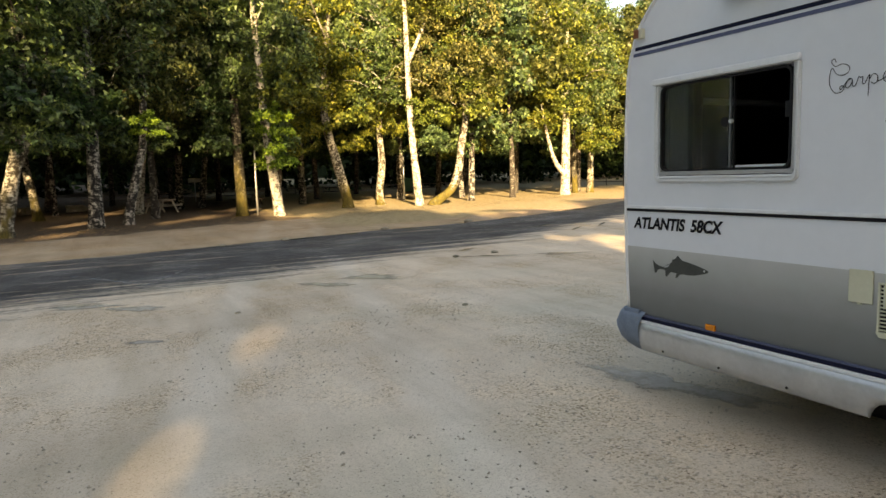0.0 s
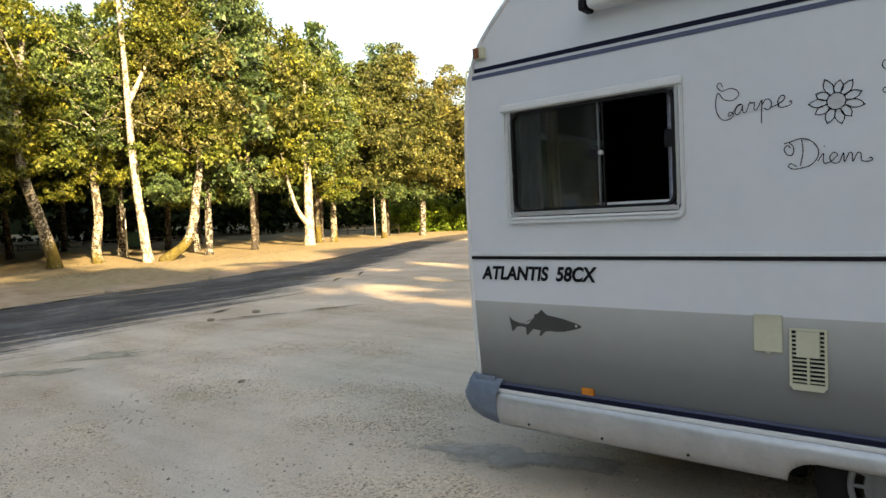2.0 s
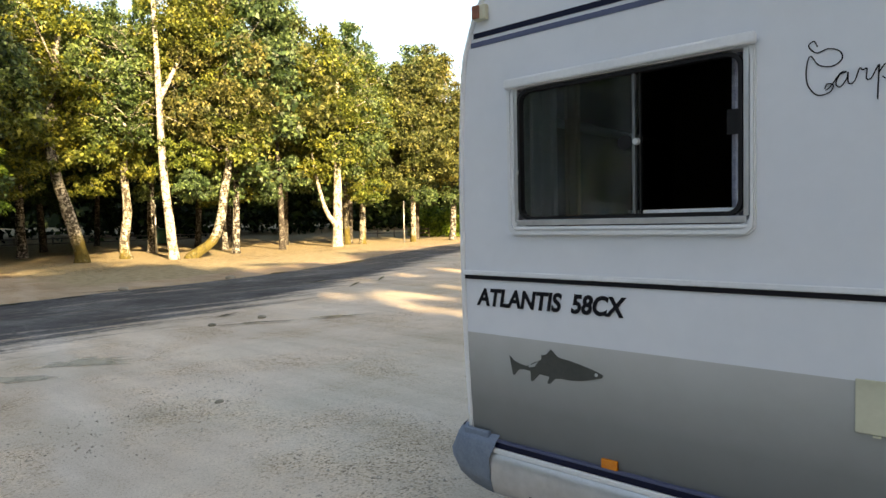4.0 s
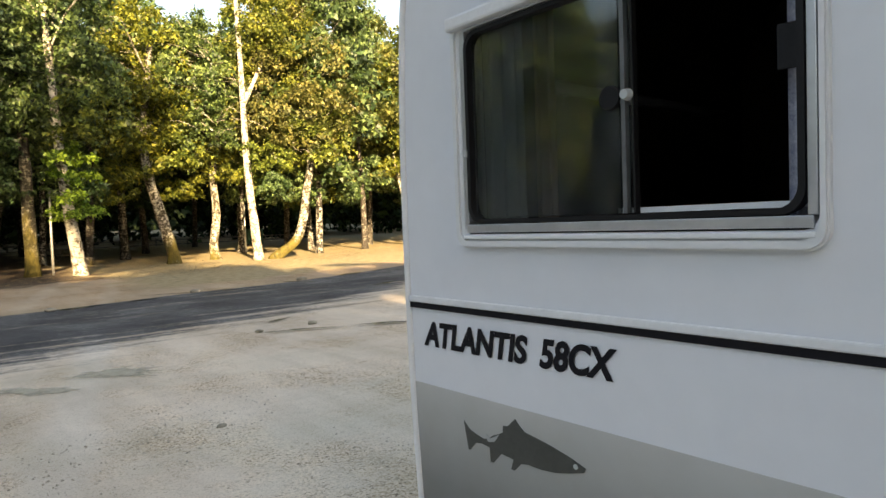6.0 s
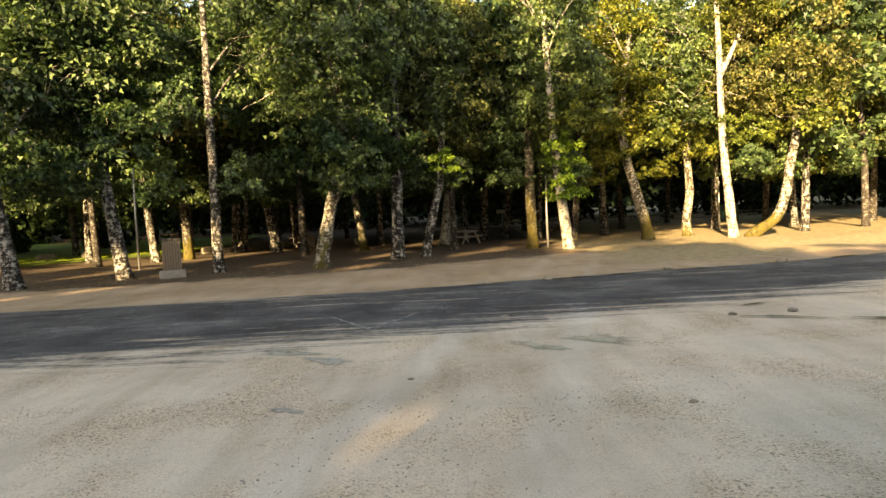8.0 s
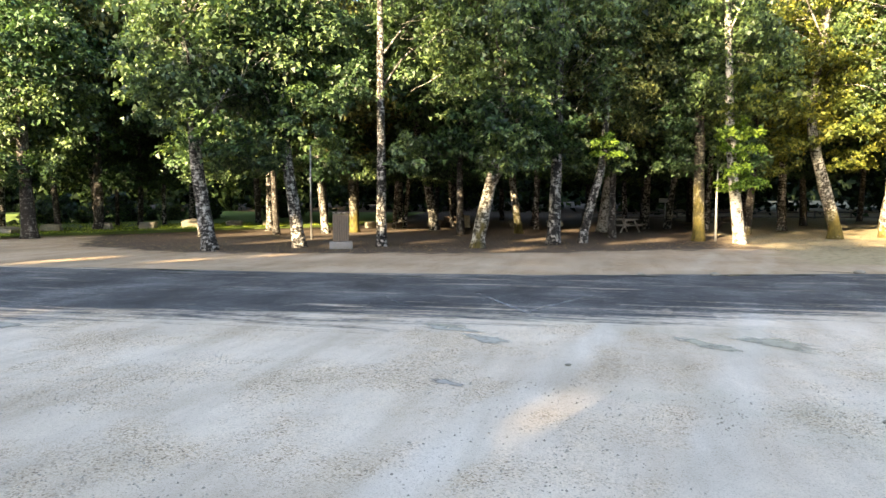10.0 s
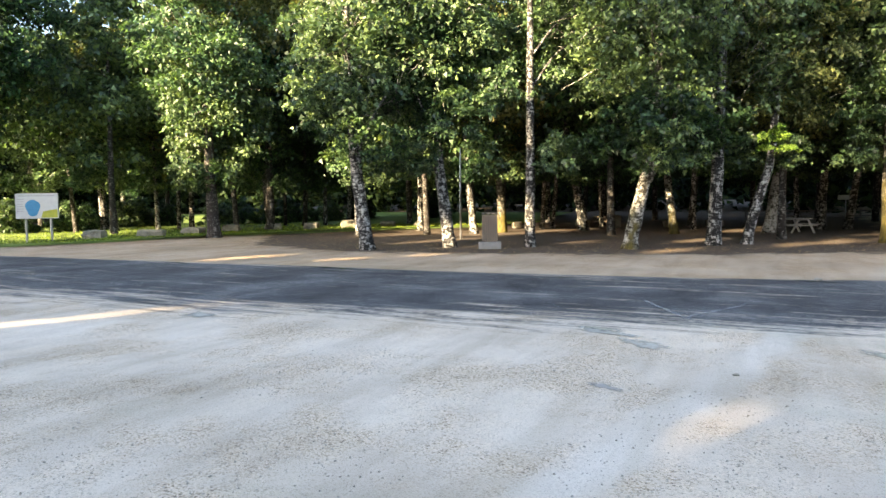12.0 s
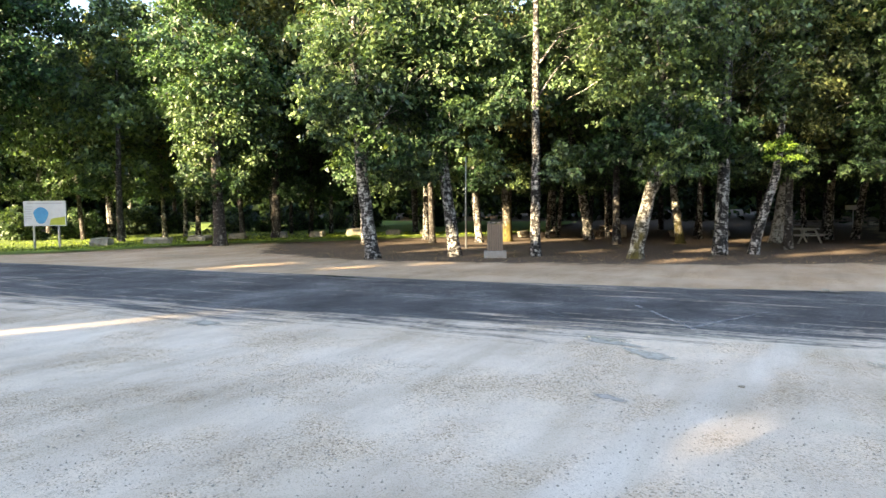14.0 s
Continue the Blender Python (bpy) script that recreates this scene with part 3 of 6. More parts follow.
def build_motorhome():
    van = thing("motorhome", 2.9, 1.08, 0, "white coachbuilt motorhome with grey lower film, parked on the gravel", "motorhome")
    x0, x1, z0, z1 = WIN
    # side wall with the window's opening through it
    bm = bmesh.new()
    low = [(x, z) for x, z in REAR_EDGE if z < 1.4] + [(0.072, z0)]
    mid = [(0.072, z0), (0.072, 1.75), (0.088, z1)]
    top = [(0.088, z1)] + [(x, z) for x, z in REAR_EDGE if z > 2.1]
    panel_xz(bm, low + [(FRONT_X, z0), (FRONT_X, 0.57)], 0.0, 0.035)
    panel_xz(bm, mid + [(x0, z1), (x0, z0)], 0.0, 0.035)
    panel_xz(bm, [(x1, z0), (x1, z1), (FRONT_X, z1), (FRONT_X, z0)], 0.0, 0.035)
    panel_xz(bm, top + [(FRONT_X, 2.77), (FRONT_X, z1)], 0.0, 0.035)
    part("side_wall", bm, GEL, van, "white gelcoat side wall with a window opening")
    bm = bmesh.new()
    panel_xz(bm, REAR_EDGE + [(FRONT_X, 2.77), (FRONT_X, 0.57)], WIDTH - 0.035, WIDTH)
    part("side_wall", bm, GEL, van)
    # rear skin and roof in one bent sheet
    bm = bmesh.new()
    prof = REAR_EDGE + [(2.2, 2.80), (FRONT_X, 2.77)]
    a = [bm.verts.new((x, 0.036, z)) for x, z in prof]
    b = [bm.verts.new((x, WIDTH - 0.036, z)) for x, z in prof]
    for i in range(len(prof) - 1):
        bm.faces.new((a[i], a[i + 1], b[i + 1], b[i]))
    bmesh.ops.solidify(bm, geom=bm.faces[:], thickness=0.03)
    part("rear_and_roof", bm, GEL, van, smooth=False)
    # room panels, coloured near black in place of indoor shade
    boxed("floor_panel", (0.13, 0.036, 0.57), (FRONT_X, WIDTH - 0.036, 0.62), UNLIT_ROOM, van)
    boxed("inner_lining", (0.14, WIDTH - 0.09, 0.63), (FRONT_X - 0.05, WIDTH - 0.04, 2.68), UNLIT_ROOM, van)
    # extra dark sheet added under the roof to hide its pale underside
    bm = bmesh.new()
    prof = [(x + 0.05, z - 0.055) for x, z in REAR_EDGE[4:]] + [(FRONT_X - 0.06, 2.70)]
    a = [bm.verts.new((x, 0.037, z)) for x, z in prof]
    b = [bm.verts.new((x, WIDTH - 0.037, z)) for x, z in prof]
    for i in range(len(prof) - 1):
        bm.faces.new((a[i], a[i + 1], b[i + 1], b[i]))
    part("inner_shade_sheet", bm, UNLIT_ROOM, van)
    boxed("inner_ceiling", (0.5, 0.04, 2.62), (FRONT_X - 0.05, WIDTH - 0.1, 2.66), UNLIT_ROOM, van)
    boxed("inner_lining", (1.30, 0.037, 0.63), (1.74, 0.06, 2.6), UNLIT_ROOM, van)
    # black blocks added under the floor to keep the ground below dark
    boxed("rear_light_block", (0.34, 0.75, 0.25), (0.58, WIDTH - 0.75, 0.419), BLACK, van)
    boxed("mid_light_block", (0.62, 0.66, 0.09), (1.62, WIDTH - 0.42, 0.419), BLACK, van, 0.03)
    boxed("front_light_block", (2.55, 0.30, 0.12), (4.1, WIDTH - 0.3, 0.419), BLACK, van, 0.03)
    boxed("inner_partition", (1.75, 0.04, 0.63), (1.79, WIDTH - 0.1, 2.7), UNLIT_ROOM, van)
    boxed("inner_lining", (0.15, 0.04, 0.63), (0.18, WIDTH - 0.1, 2.2), UNLIT_ROOM, van)
    boxed("front_wall", (FRONT_X, 0.0, 0.57), (FRONT_X + 0.04, WIDTH, 2.77), GEL, van)
    bm = panel_xz(bmesh.new(), [(FRONT_X + 0.05, 0.45), (FRONT_X + 0.05, 1.95), (FRONT_X + 0.5, 1.9), (FRONT_X + 1.05, 1.2), (FRONT_X + 1.5, 1.02), (FRONT_X + 1.55, 0.45)], 0.1, WIDTH - 0.1)
    part("cab", bm, GEL, van)
    # pale edge trim down the rear corner
    trim = [(x - 0.003, -0.001, z) for x, z in REAR_EDGE]
    link("corner_trim", tube_mesh("corner_trim", smooth_line(trim, 30), [0.012] * 30, RAIL, 8), van, "white corner moulding")
    # upper stripes, belt moulding, lower film
    def strip(name, za, zb, mat, xa, proud, label=""):
        return boxed(name, (xa, -proud, za), (FRONT_X, -0.0005, zb), mat, van, 0.0, label)
    strip("upper_stripe", 2.290, 2.312, NAVY, 0.15, 0.003, "navy vinyl stripe")
    strip("upper_stripe", 2.254, 2.275, SLATE, 0.135, 0.003, "slate blue vinyl stripe")
    bm = bmesh.new()
    box(bm, (0.078, -0.011, 1.282), (FRONT_X, -0.0005, 1.302), 0.004)
    part("belt_moulding", bm, RAIL, van, "white moulding")
    strip("belt_line", 1.264, 1.281, INK, 0.078, 0.006, "black line")
    bm = panel_xz(bmesh.new(), [(0.106, 0.575), (0.083, 0.95), (0.080, 1.03), (FRONT_X, 1.03), (FRONT_X, 0.575)], -0.002, -0.0004)
    part("lower_film", bm, FADE, van, "grey film fading darker towards the skirt")
    # lettering and pictures
    text_mesh("lettering", "ATLANTIS", 0.100, INK, van, 0.147, 1.155, -0.004, 0.2, 0.91, "black model lettering", 0.0036)
    text_mesh("lettering", "58CX", 0.100, INK, van, 0.605, 1.155, -0.004, 0.2, 0.89, "black model lettering", 0.0036)
    fish = [(0.312, 0.952), (0.335, 0.932), (0.368, 0.922), (0.392, 0.918), (0.41, 0.923), (0.432, 0.937), (0.452, 0.945), (0.468, 0.953), (0.47, 0.972), (0.488, 0.975), (0.515, 1.0), (0.53, 0.985),
            (0.548, 0.972), (0.59, 0.966), (0.64, 0.957), (0.69, 0.945), (0.72, 0.936), (0.742, 0.928), (0.736, 0.917), (0.70, 0.906), (0.65, 0.893), (0.60, 0.888), (0.56, 0.889), (0.532, 0.884),
            (0.508, 0.860), (0.496, 0.861), (0.506, 0.889), (0.46, 0.893), (0.428, 0.860), (0.418, 0.860), (0.416, 0.899), (0.385, 0.903), (0.358, 0.898), (0.335, 0.872), (0.328, 0.874)]
    bm = panel_xz(bmesh.new(), fish, -0.0042, -0.0022)
    bmesh.ops.triangulate(bm, faces=[f for f in bm.faces if len(f.verts) > 4])
    fo = part("fish_picture", bm, FISH, van, "charcoal vinyl trout, peeling at the tail")
    bm = panel_xz(bmesh.new(), [(0.713 + 0.007 * math.cos(a), 0.926 + 0.007 * math.sin(a)) for a in np.linspace(0, 5.6, 9)], -0.0052, -0.0044)
    part("eye", bm, SIGN_WHITE, fo)
    bm = panel_xz(bmesh.new(), [(0.402, 0.936), (0.41, 0.914), (0.436, 0.92), (0.456, 0.945), (0.44, 0.936), (0.42, 0.926)], -0.0052, -0.0044)
    part("peeled_patch", bm, SIGN_GREY, fo)
    w = 0.0018
    stroke("script_word", [
        [(1.353 + (cx - 1.353) * 1.4, cz) for cx, cz in ((1.372, 1.938), (1.366, 1.952), (1.357, 1.943), (1.37, 1.925), (1.39, 1.93), (1.408, 1.921), (1.412, 1.903), (1.396, 1.89), (1.374, 1.897), (1.36, 1.92), (1.353, 1.89), (1.356, 1.855), (1.372, 1.83), (1.392, 1.833), (1.398, 1.848), (1.388, 1.852), (1.384, 1.842))],
        [(1.398, 1.838), (1.41, 1.846), (1.432, 1.872), (1.445, 1.873), (1.43, 1.868), (1.422, 1.85), (1.432, 1.842), (1.446, 1.858), (1.449, 1.872), (1.45, 1.848), (1.463, 1.85), (1.474, 1.876), (1.481, 1.872), (1.49, 1.874), (1.489, 1.853), (1.499, 1.852), (1.514, 1.877), (1.517, 1.873)],
        [(1.516, 1.879), (1.514, 1.84), (1.513, 1.805)], [(1.515, 1.862), (1.53, 1.879), (1.546, 1.872), (1.546, 1.853), (1.534, 1.846), (1.522, 1.853)],
        [(1.546, 1.852), (1.562, 1.856), (1.586, 1.868), (1.592, 1.88), (1.58, 1.884), (1.569, 1.868), (1.574, 1.85), (1.594, 1.848), (1.612, 1.854), (1.613, 1.864), (1.606, 1.86)]], w, INK, van, "black handwritten script", (1.353, 1.415, 1.115, 1.852, 1.895, 1.3, 0))
    stroke("script_word", [
        [(1.664, 1.712), (1.655, 1.722), (1.645, 1.708), (1.655, 1.69), (1.668, 1.69), (1.672, 1.712), (1.66, 1.73), (1.645, 1.728)],
        [(1.66, 1.732), (1.69, 1.742), (1.718, 1.735), (1.738, 1.71), (1.738, 1.68), (1.72, 1.655), (1.695, 1.645), (1.672, 1.642), (1.656, 1.65), (1.664, 1.66), (1.68, 1.65)],
        [(1.695, 1.738), (1.698, 1.7), (1.69, 1.652)],
        [(1.738, 1.665), (1.753, 1.69), (1.753, 1.662), (1.765, 1.659), (1.782, 1.672), (1.79, 1.685), (1.78, 1.692), (1.77, 1.678), (1.776, 1.66), (1.794, 1.66), (1.806, 1.69), (1.808, 1.661), (1.82, 1.688), (1.828, 1.686), (1.829, 1.661), (1.842, 1.688), (1.85, 1.685), (1.852, 1.664), (1.868, 1.66), (1.879, 1.665), (1.876, 1.672), (1.869, 1.669)],
        [(1.754, 1.712), (1.756, 1.714), (1.757, 1.712)]], w, INK, van, "black handwritten script", (1.645, 1.675, 1.28, 1.642, 1.638, 1.2, 0.05))
    stroke("script_word", [
        [(1.975, 1.952), (1.985, 1.962), (1.975, 1.974), (1.96, 1.966), (1.958, 1.948), (1.976, 1.938), (1.998, 1.965), (2.02, 1.98), (2.05, 1.992), (2.075, 2.02), (2.07, 2.03)],
        [(2.022, 1.98), (2.01, 1.93), (1.995, 1.88), (1.975, 1.86), (1.958, 1.866), (1.962, 1.878), (1.975, 1.874)], [(1.99, 1.928), (2.02, 1.938), (2.045, 1.936)],
        [(2.04, 1.9), (2.02, 1.9), (2.006, 1.884), (2.012, 1.868), (2.03, 1.874), (2.042, 1.9), (2.044, 1.872), (2.06, 1.872), (2.07, 1.9)]], w, INK, van, "black handwritten script", (1.958, 2.01, 1.1, 1.866, 1.90, 1.1, 0))
    petals = []
    for k in range(11):
        a = 2 * math.pi * k / 11 + 0.3
        u, s = np.array([math.cos(a), math.sin(a)]), np.array([-math.sin(a), math.cos(a)])
        c = np.array([1.86, 1.886])
        ln, sk = 0.088 + 0.009 * math.sin(k * 2.7), 0.35 * math.sin(k * 1.9)
        petals.append([tuple(c + u * q * ln + s * (h + sk * q * q) * 0.016) for q, h in ((0.36, -0.5), (0.62, -1), (0.84, -0.66), (0.96, -0.12), (1.0, 0), (0.95, 0.14), (0.84, 0.7), (0.62, 1), (0.36, 0.5))])
    petals.append([(1.86 + 0.032 * math.cos(a), 1.886 + 0.032 * math.sin(a)) for a in np.linspace(0, 2 * math.pi, 12)])
    stroke("flower_drawing", petals, 0.0018, INK, van, "black outline daisy")
    bm = panel_xz(bmesh.new(), [(1.86 + 0.03 * math.cos(a), 1.886 + 0.03 * math.sin(a)) for a in np.linspace(0, 6.0, 14)], -0.003, -0.001)
    part("flower_heart", bm, HEART, van)
    # window
    win = link("window", None, van, "pale framed sliding window, half open")
    bm = ring_xz(bmesh.new(), round_loop(0.326, 1.276, 1.452, 2.072, 0.04, 8), round_loop(0.358, 1.260, 1.490, 2.043, 0.03, 8), -0.014, 0.036)
    part("frame", bm, TRIM, win)
    bm = ring_xz(bmesh.new(), round_loop(0.331, 1.272, 1.457, 2.068, 0.037, 8), round_loop(0.344, 1.263, 1.472, 2.056, 0.033, 8), -0.023, -0.0135)
    part("frame_bead", bm, TRIM, win)
    bm = bmesh.new()
    box(bm, (0.328, -0.042, 2.046), (1.282, -0.012, 2.084), 0.008)
    part("top_rail", bm, RAIL, win, "white top rail")
    boxed("lower_track", (0.36, -0.024, 1.476), (1.258, -0.0145, 1.488), RAIL, win, 0.003)
    boxed("inner_sill", (0.37, -0.019, 1.494), (1.252, 0.02, 1.516), SKIRT, win, 0.002)
    for xa in (0.361, 1.241):
        boxed("side_channel", (xa, -0.016, 1.517), (xa + 0.017, 0.015, 2.042), SKIRT, win, 0.002)
    bm = ring_xz(bmesh.new(), round_loop(0.380, 1.239, 1.518, 2.036, 0.045), round_loop(0.392, 1.227, 1.529, 2.025, 0.04), -0.020, 0.012)
    part("gasket", bm, BLACK, win, "black rubber gasket")
    part("fixed_pane", box(bmesh.new(), (0.40, -0.006, 1.531), (0.86, -0.002, 2.026)), GLASS, win)
    part("sliding_pane", box(bmesh.new(), (0.43, 0.004, 1.531), (0.885, 0.008, 2.026)), GLASS, win, "acrylic pane slid open")
    for xa in (0.866, 0.893):
        boxed("pane_edge", (xa, -0.008, 1.531), (xa + (0.010 if xa < 0.88 else 0.004), 0.010, 2.026), PANE_EDGE if xa < 0.88 else BLACK, win)
    knob = bmesh.new()
    bmesh.ops.create_cone(knob, segments=18, radius1=0.013, radius2=0.010, depth=0.016, cap_ends=True, matrix=pose(0.884, -0.016, 1.785, 90))
    part("latch", knob, SIGN_WHITE, win, "round white plastic latch")
    knob = bmesh.new()
    bmesh.ops.create_cone(knob, segments=18, radius1=0.028, radius2=0.026, depth=0.006, cap_ends=True, matrix=pose(0.838, -0.009, 1.785, 90))
    part("latch_plate", knob, BLACK, win, "dark round latch plate")
    boxed("latch", (0.372, -0.028, 1.70), (0.384, -0.016, 1.72), SIGN_WHITE, win, 0.002)
    boxed("inner_track", (0.84, 0.014, 1.531), (1.228, 0.03, 1.543), RAIL, win)
    for ob in win.children:
        if ob.name.startswith(("fixed_pane", "sliding_pane")):
            ob.visible_shadow = False
    # curtains inside
    def drape(name, xa, xb, za, zb, y, mat, folds, label):
        verts, faces, n = [], [], folds * 8
        for i in range(n + 1):
            x = xa + (xb - xa) * i / n
            yy = y + 0.018 * math.sin(2 * math.pi * folds * i / n)
            verts += [(x, yy, za), (x, yy, zb)]
        faces = [(2 * i, 2 * i + 2, 2 * i + 3, 2 * i + 1) for i in range(n)]
        return link(name, mesh_from(name, verts, faces, mat, True), van, label)
    drape("curtain", 0.30, 0.50, 1.42, 2.08, 0.09, CURTAIN, 4, "drawn-back grey curtain")
    drape("curtain", 0.53, 0.60, 1.42, 2.08, 0.10, CURTAIN_TAN, 2, "tan curtain")
    drape("curtain", 1.188, 1.25, 1.44, 2.08, 0.045, LACE, 2, "blue and white printed curtain")
    boxed("curtain_tie", (1.183, 0.012, 1.78), (1.222, 0.022, 1.86), BLACK, van)
    link("grab_rail", tube_mesh("grab_rail", [(0.21, 0.55, 1.985), (0.21, 1.85, 1.985)], [0.022, 0.022], RAIL, 12), van, "white rail behind the window")
    # skirt, with a rounded profile, cut by the wheel arch
    prof = [(-0.004, 0.574), (-0.02, 0.528), (-0.034, 0.515), (-0.036, 0.46), (-0.030, 0.40), (-0.012, 0.35), (0.008, 0.335), (0.014, 0.345), (0.0, 0.5)]
    def skirt(xa, xb, low_a, low_b):
        bm = bmesh.new()
        rows = []
        for x, low in ((xa, low_a), (xb, low_b)):
            rows.append([bm.verts.new((x, y, max(z, low))) for y, z in prof])
        for i in range(len(prof) - 1):
            bm.faces.new((rows[0][i], rows[1][i], rows[1][i + 1], rows[0][i + 1]))
        return part("side_skirt", bm, SKIRT, van, "satin aluminium skirt", smooth=True)
    skirt(0.215, 1.66, 0.0, 0.0)
    for k in range(6):
        a0, a1 = radians(90 * k / 6), radians(90 * (k + 1) / 6)
        for c, sg in ((1.78, -1), (2.36, 1)):
            ends = sorted(((c + sg * 0.12 * math.cos(q), 0.335 + 0.105 * math.sin(q)) for q in (a0, a1)))
            skirt(ends[0][0], ends[1][0], ends[0][1], ends[1][1])
    skirt(1.78, 2.36, 0.44, 0.44)
    skirt(2.48, FRONT_X, 0.0, 0.0)
    bm = bmesh.new()
    box(bm, (0.875, -0.11, 2.452), (4.25, -0.002, 2.56), 0.02)
    part("awning_case", bm, TRIM, van, "rolled awning case")
    boxed("awning_end_cap", (0.835, -0.105, 2.448), (0.872, -0.004, 2.50), INK, van, 0.008, "black plastic end cap")
    boxed("skirt_line", (0.215, -0.024, 0.549), (FRONT_X, -0.013, 0.571), NAVY, van, 0.003, "navy insert line")
    # pale strip put in for the bright highlight at the skirt's top
    boxed("skirt_highlight", (0.215, -0.030, 0.527), (FRONT_X, -0.016, 0.5485), RAIL, van, 0.004, "pale strip in place of the highlight along the skirt")
    boxed("skirt_lip", (0.215, -0.020, 0.5725), (FRONT_X, -0.003, 0.582), SLATE, van)
    for k in range(6):
        bm = bmesh.new()
        bmesh.ops.create_cone(bm, segments=8, radius1=0.008, radius2=0.005, depth=0.006, cap_ends=True, matrix=pose(0.42 + 0.42 * k if k < 3 else 1.4 + 0.42 * k, -0.026, 0.375, 90))
        part("rivet", bm, BLACK, van)
    # grey-blue rear bumper corner
    bm = bmesh.new()
    rows = []
    for x, out, zb in ((0.0, 0.06, 0.445), (0.03, -0.02, 0.425), (0.075, -0.047, 0.40), (0.15, -0.053, 0.37), (0.225, -0.046, 0.35), (0.255, -0.042, 0.345)):
        rows.append([bm.verts.new((x - 0.03 * (z < 0.56), out + d, z)) for z, d in ((0.60, 0.04), (0.578, 0.008), (0.565, 0.0), (0.50, -0.004), ((0.50 + zb) / 2, 0.004), (zb, 0.03), (zb + 0.01, 0.06))])
    for i in range(len(rows) - 1):
        for j in range(6):
            bm.faces.new((rows[i][j], rows[i + 1][j], rows[i + 1][j + 1], rows[i][j + 1]))
    part("rear_bumper_corner", bm, BUMPER, van, "scuffed blue-grey plastic bumper corner", smooth=True)
    bm = bmesh.new()
    box(bm, (-0.04, 0.075, 0.42), (0.08, WIDTH, 0.58), 0.03)
    part("rear_bumper", bm, BUMPER, van)
    boxed("bumper_cap", (0.075, -0.03, 0.575), (0.212, -0.004, 0.612), BUMPER, van, 0.008)
    # lamps and service hatches
    boxed("side_marker", (0.735, -0.018, 0.578), (0.800, -0.002, 0.616), AMBER, van, 0.004, "amber side marker")
    lamp = boxed("clearance_lamp", (0.172, -0.03, 2.355), (0.234, -0.001, 2.418), CREAM, van, 0.006, "faded clearance lamp with a red-brown lens")
    boxed("lens", (0.174, -0.044, 2.36), (0.208, -0.0305, 2.414), BROWNRED, lamp, 0.004)
    hatch = boxed("service_hatch", (1.545, -0.012, 0.881), (1.656, -0.002, 1.038), CREAM, van, 0.004, "cream filler hatch")
    boxed("hinge", (1.55, -0.017, 1.03), (1.651, -0.0125, 1.039), CREAM, hatch)
    boxed("catch", (1.59, -0.016, 0.875), (1.61, -0.004, 0.88), CREAM, hatch)
    vent = link("vent_grille", None, van, "cream slatted fridge vent")
    boxed("backing", (1.688, -0.006, 0.748), (1.81, -0.002, 0.978), BLACK, vent)
    boxed("cover", (1.706, -0.02, 0.871), (1.791, -0.0065, 0.979), CREAM, vent, 0.003)
    for xa in (1.68, 1.807, 1.744):
        boxed("bar", (xa, -0.018, 0.748), (xa + 0.01, -0.0065, 0.985 if xa != 1.744 else 0.873), CREAM, vent, 0.002)
    boxed("bar", (1.68, -0.019, 0.98), (1.817, -0.0068, 0.99), CREAM, vent, 0.002)
    for k in range(12):
        z = 0.768 + 0.0175 * k
        boxed("slat", (1.688, -0.016, z), (1.808 if z < 0.863 else 1.706, -0.0068, z + 0.006), CREAM, vent)
        if z >= 0.863:
            boxed("slat", (1.792, -0.016, z), (1.808, -0.0068, z + 0.006), CREAM, vent)
    bm = panel_xz(bmesh.new(), [(1.678, 0.761), (1.819, 0.761), (1.803, 0.735), (1.694, 0.735)], -0.019, -0.0066)
    part("bottom_lip", bm, CREAM, vent)
    boxed("locker_door", (2.143, -0.01, 0.713), (2.658, -0.002, 0.983), RAIL, van, 0.006, "white locker door")
    # wheels in dark arches
    boxed("arch_liner", (1.64, 0.02, 0.50), (2.50, 0.45, 0.56), BLACK, van)
    # far skirts, out of view, hang lower to keep light from underneath
    boxed("far_skirt", (0.24, WIDTH - 0.01, 0.27), (1.66, WIDTH + 0.02, 0.574), SKIRT, van)
    boxed("far_skirt", (2.48, WIDTH - 0.01, 0.27), (FRONT_X, WIDTH + 0.02, 0.574), SKIRT, van)
    boxed("underbody", (0.3, 0.35, 0.42), (4.2, WIDTH - 0.35, 0.56), BLACK, van)
    for wx in (2.07, 4.9):
        for wy, sgn in ((0.10, 1), (WIDTH - 0.28, -1)):
            wheel = link("wheel", None, van, "black tyre with a slotted grey hubcap")
            bm = bmesh.new()
            n, pr = 40, [(0.205, 0.02), (0.22, 0.0), (0.30, 0.0), (0.328, 0.02), (0.33, 0.09), (0.328, 0.16), (0.30, 0.18), (0.205, 0.18)]
            vs = [[bm.verts.new((wx + r * math.cos(2 * math.pi * k / n), wy + d, 0.33 + r * math.sin(2 * math.pi * k / n))) for r, d in pr] for k in range(n)]
            for k in range(n):
                for j in range(len(pr) - 1):
                    bm.faces.new((vs[k][j], vs[(k + 1) % n][j], vs[(k + 1) % n][j + 1], vs[k][j + 1]))
            part("tyre", bm, BLACK, wheel, smooth=True)
            bm = bmesh.new()
            pr = [(0.0, 0.03), (0.12, 0.022), (0.15, 0.012), (0.155, 0.03)]
            yo = wy if sgn > 0 else wy + 0.15
            vs = [[bm.verts.new((wx + r * math.cos(2 * math.pi * k / n), yo + d, 0.33 + r * math.sin(2 * math.pi * k / n))) for r, d in pr[1:]] for k in range(n)]
            bm.faces.new([v[0] for v in vs])
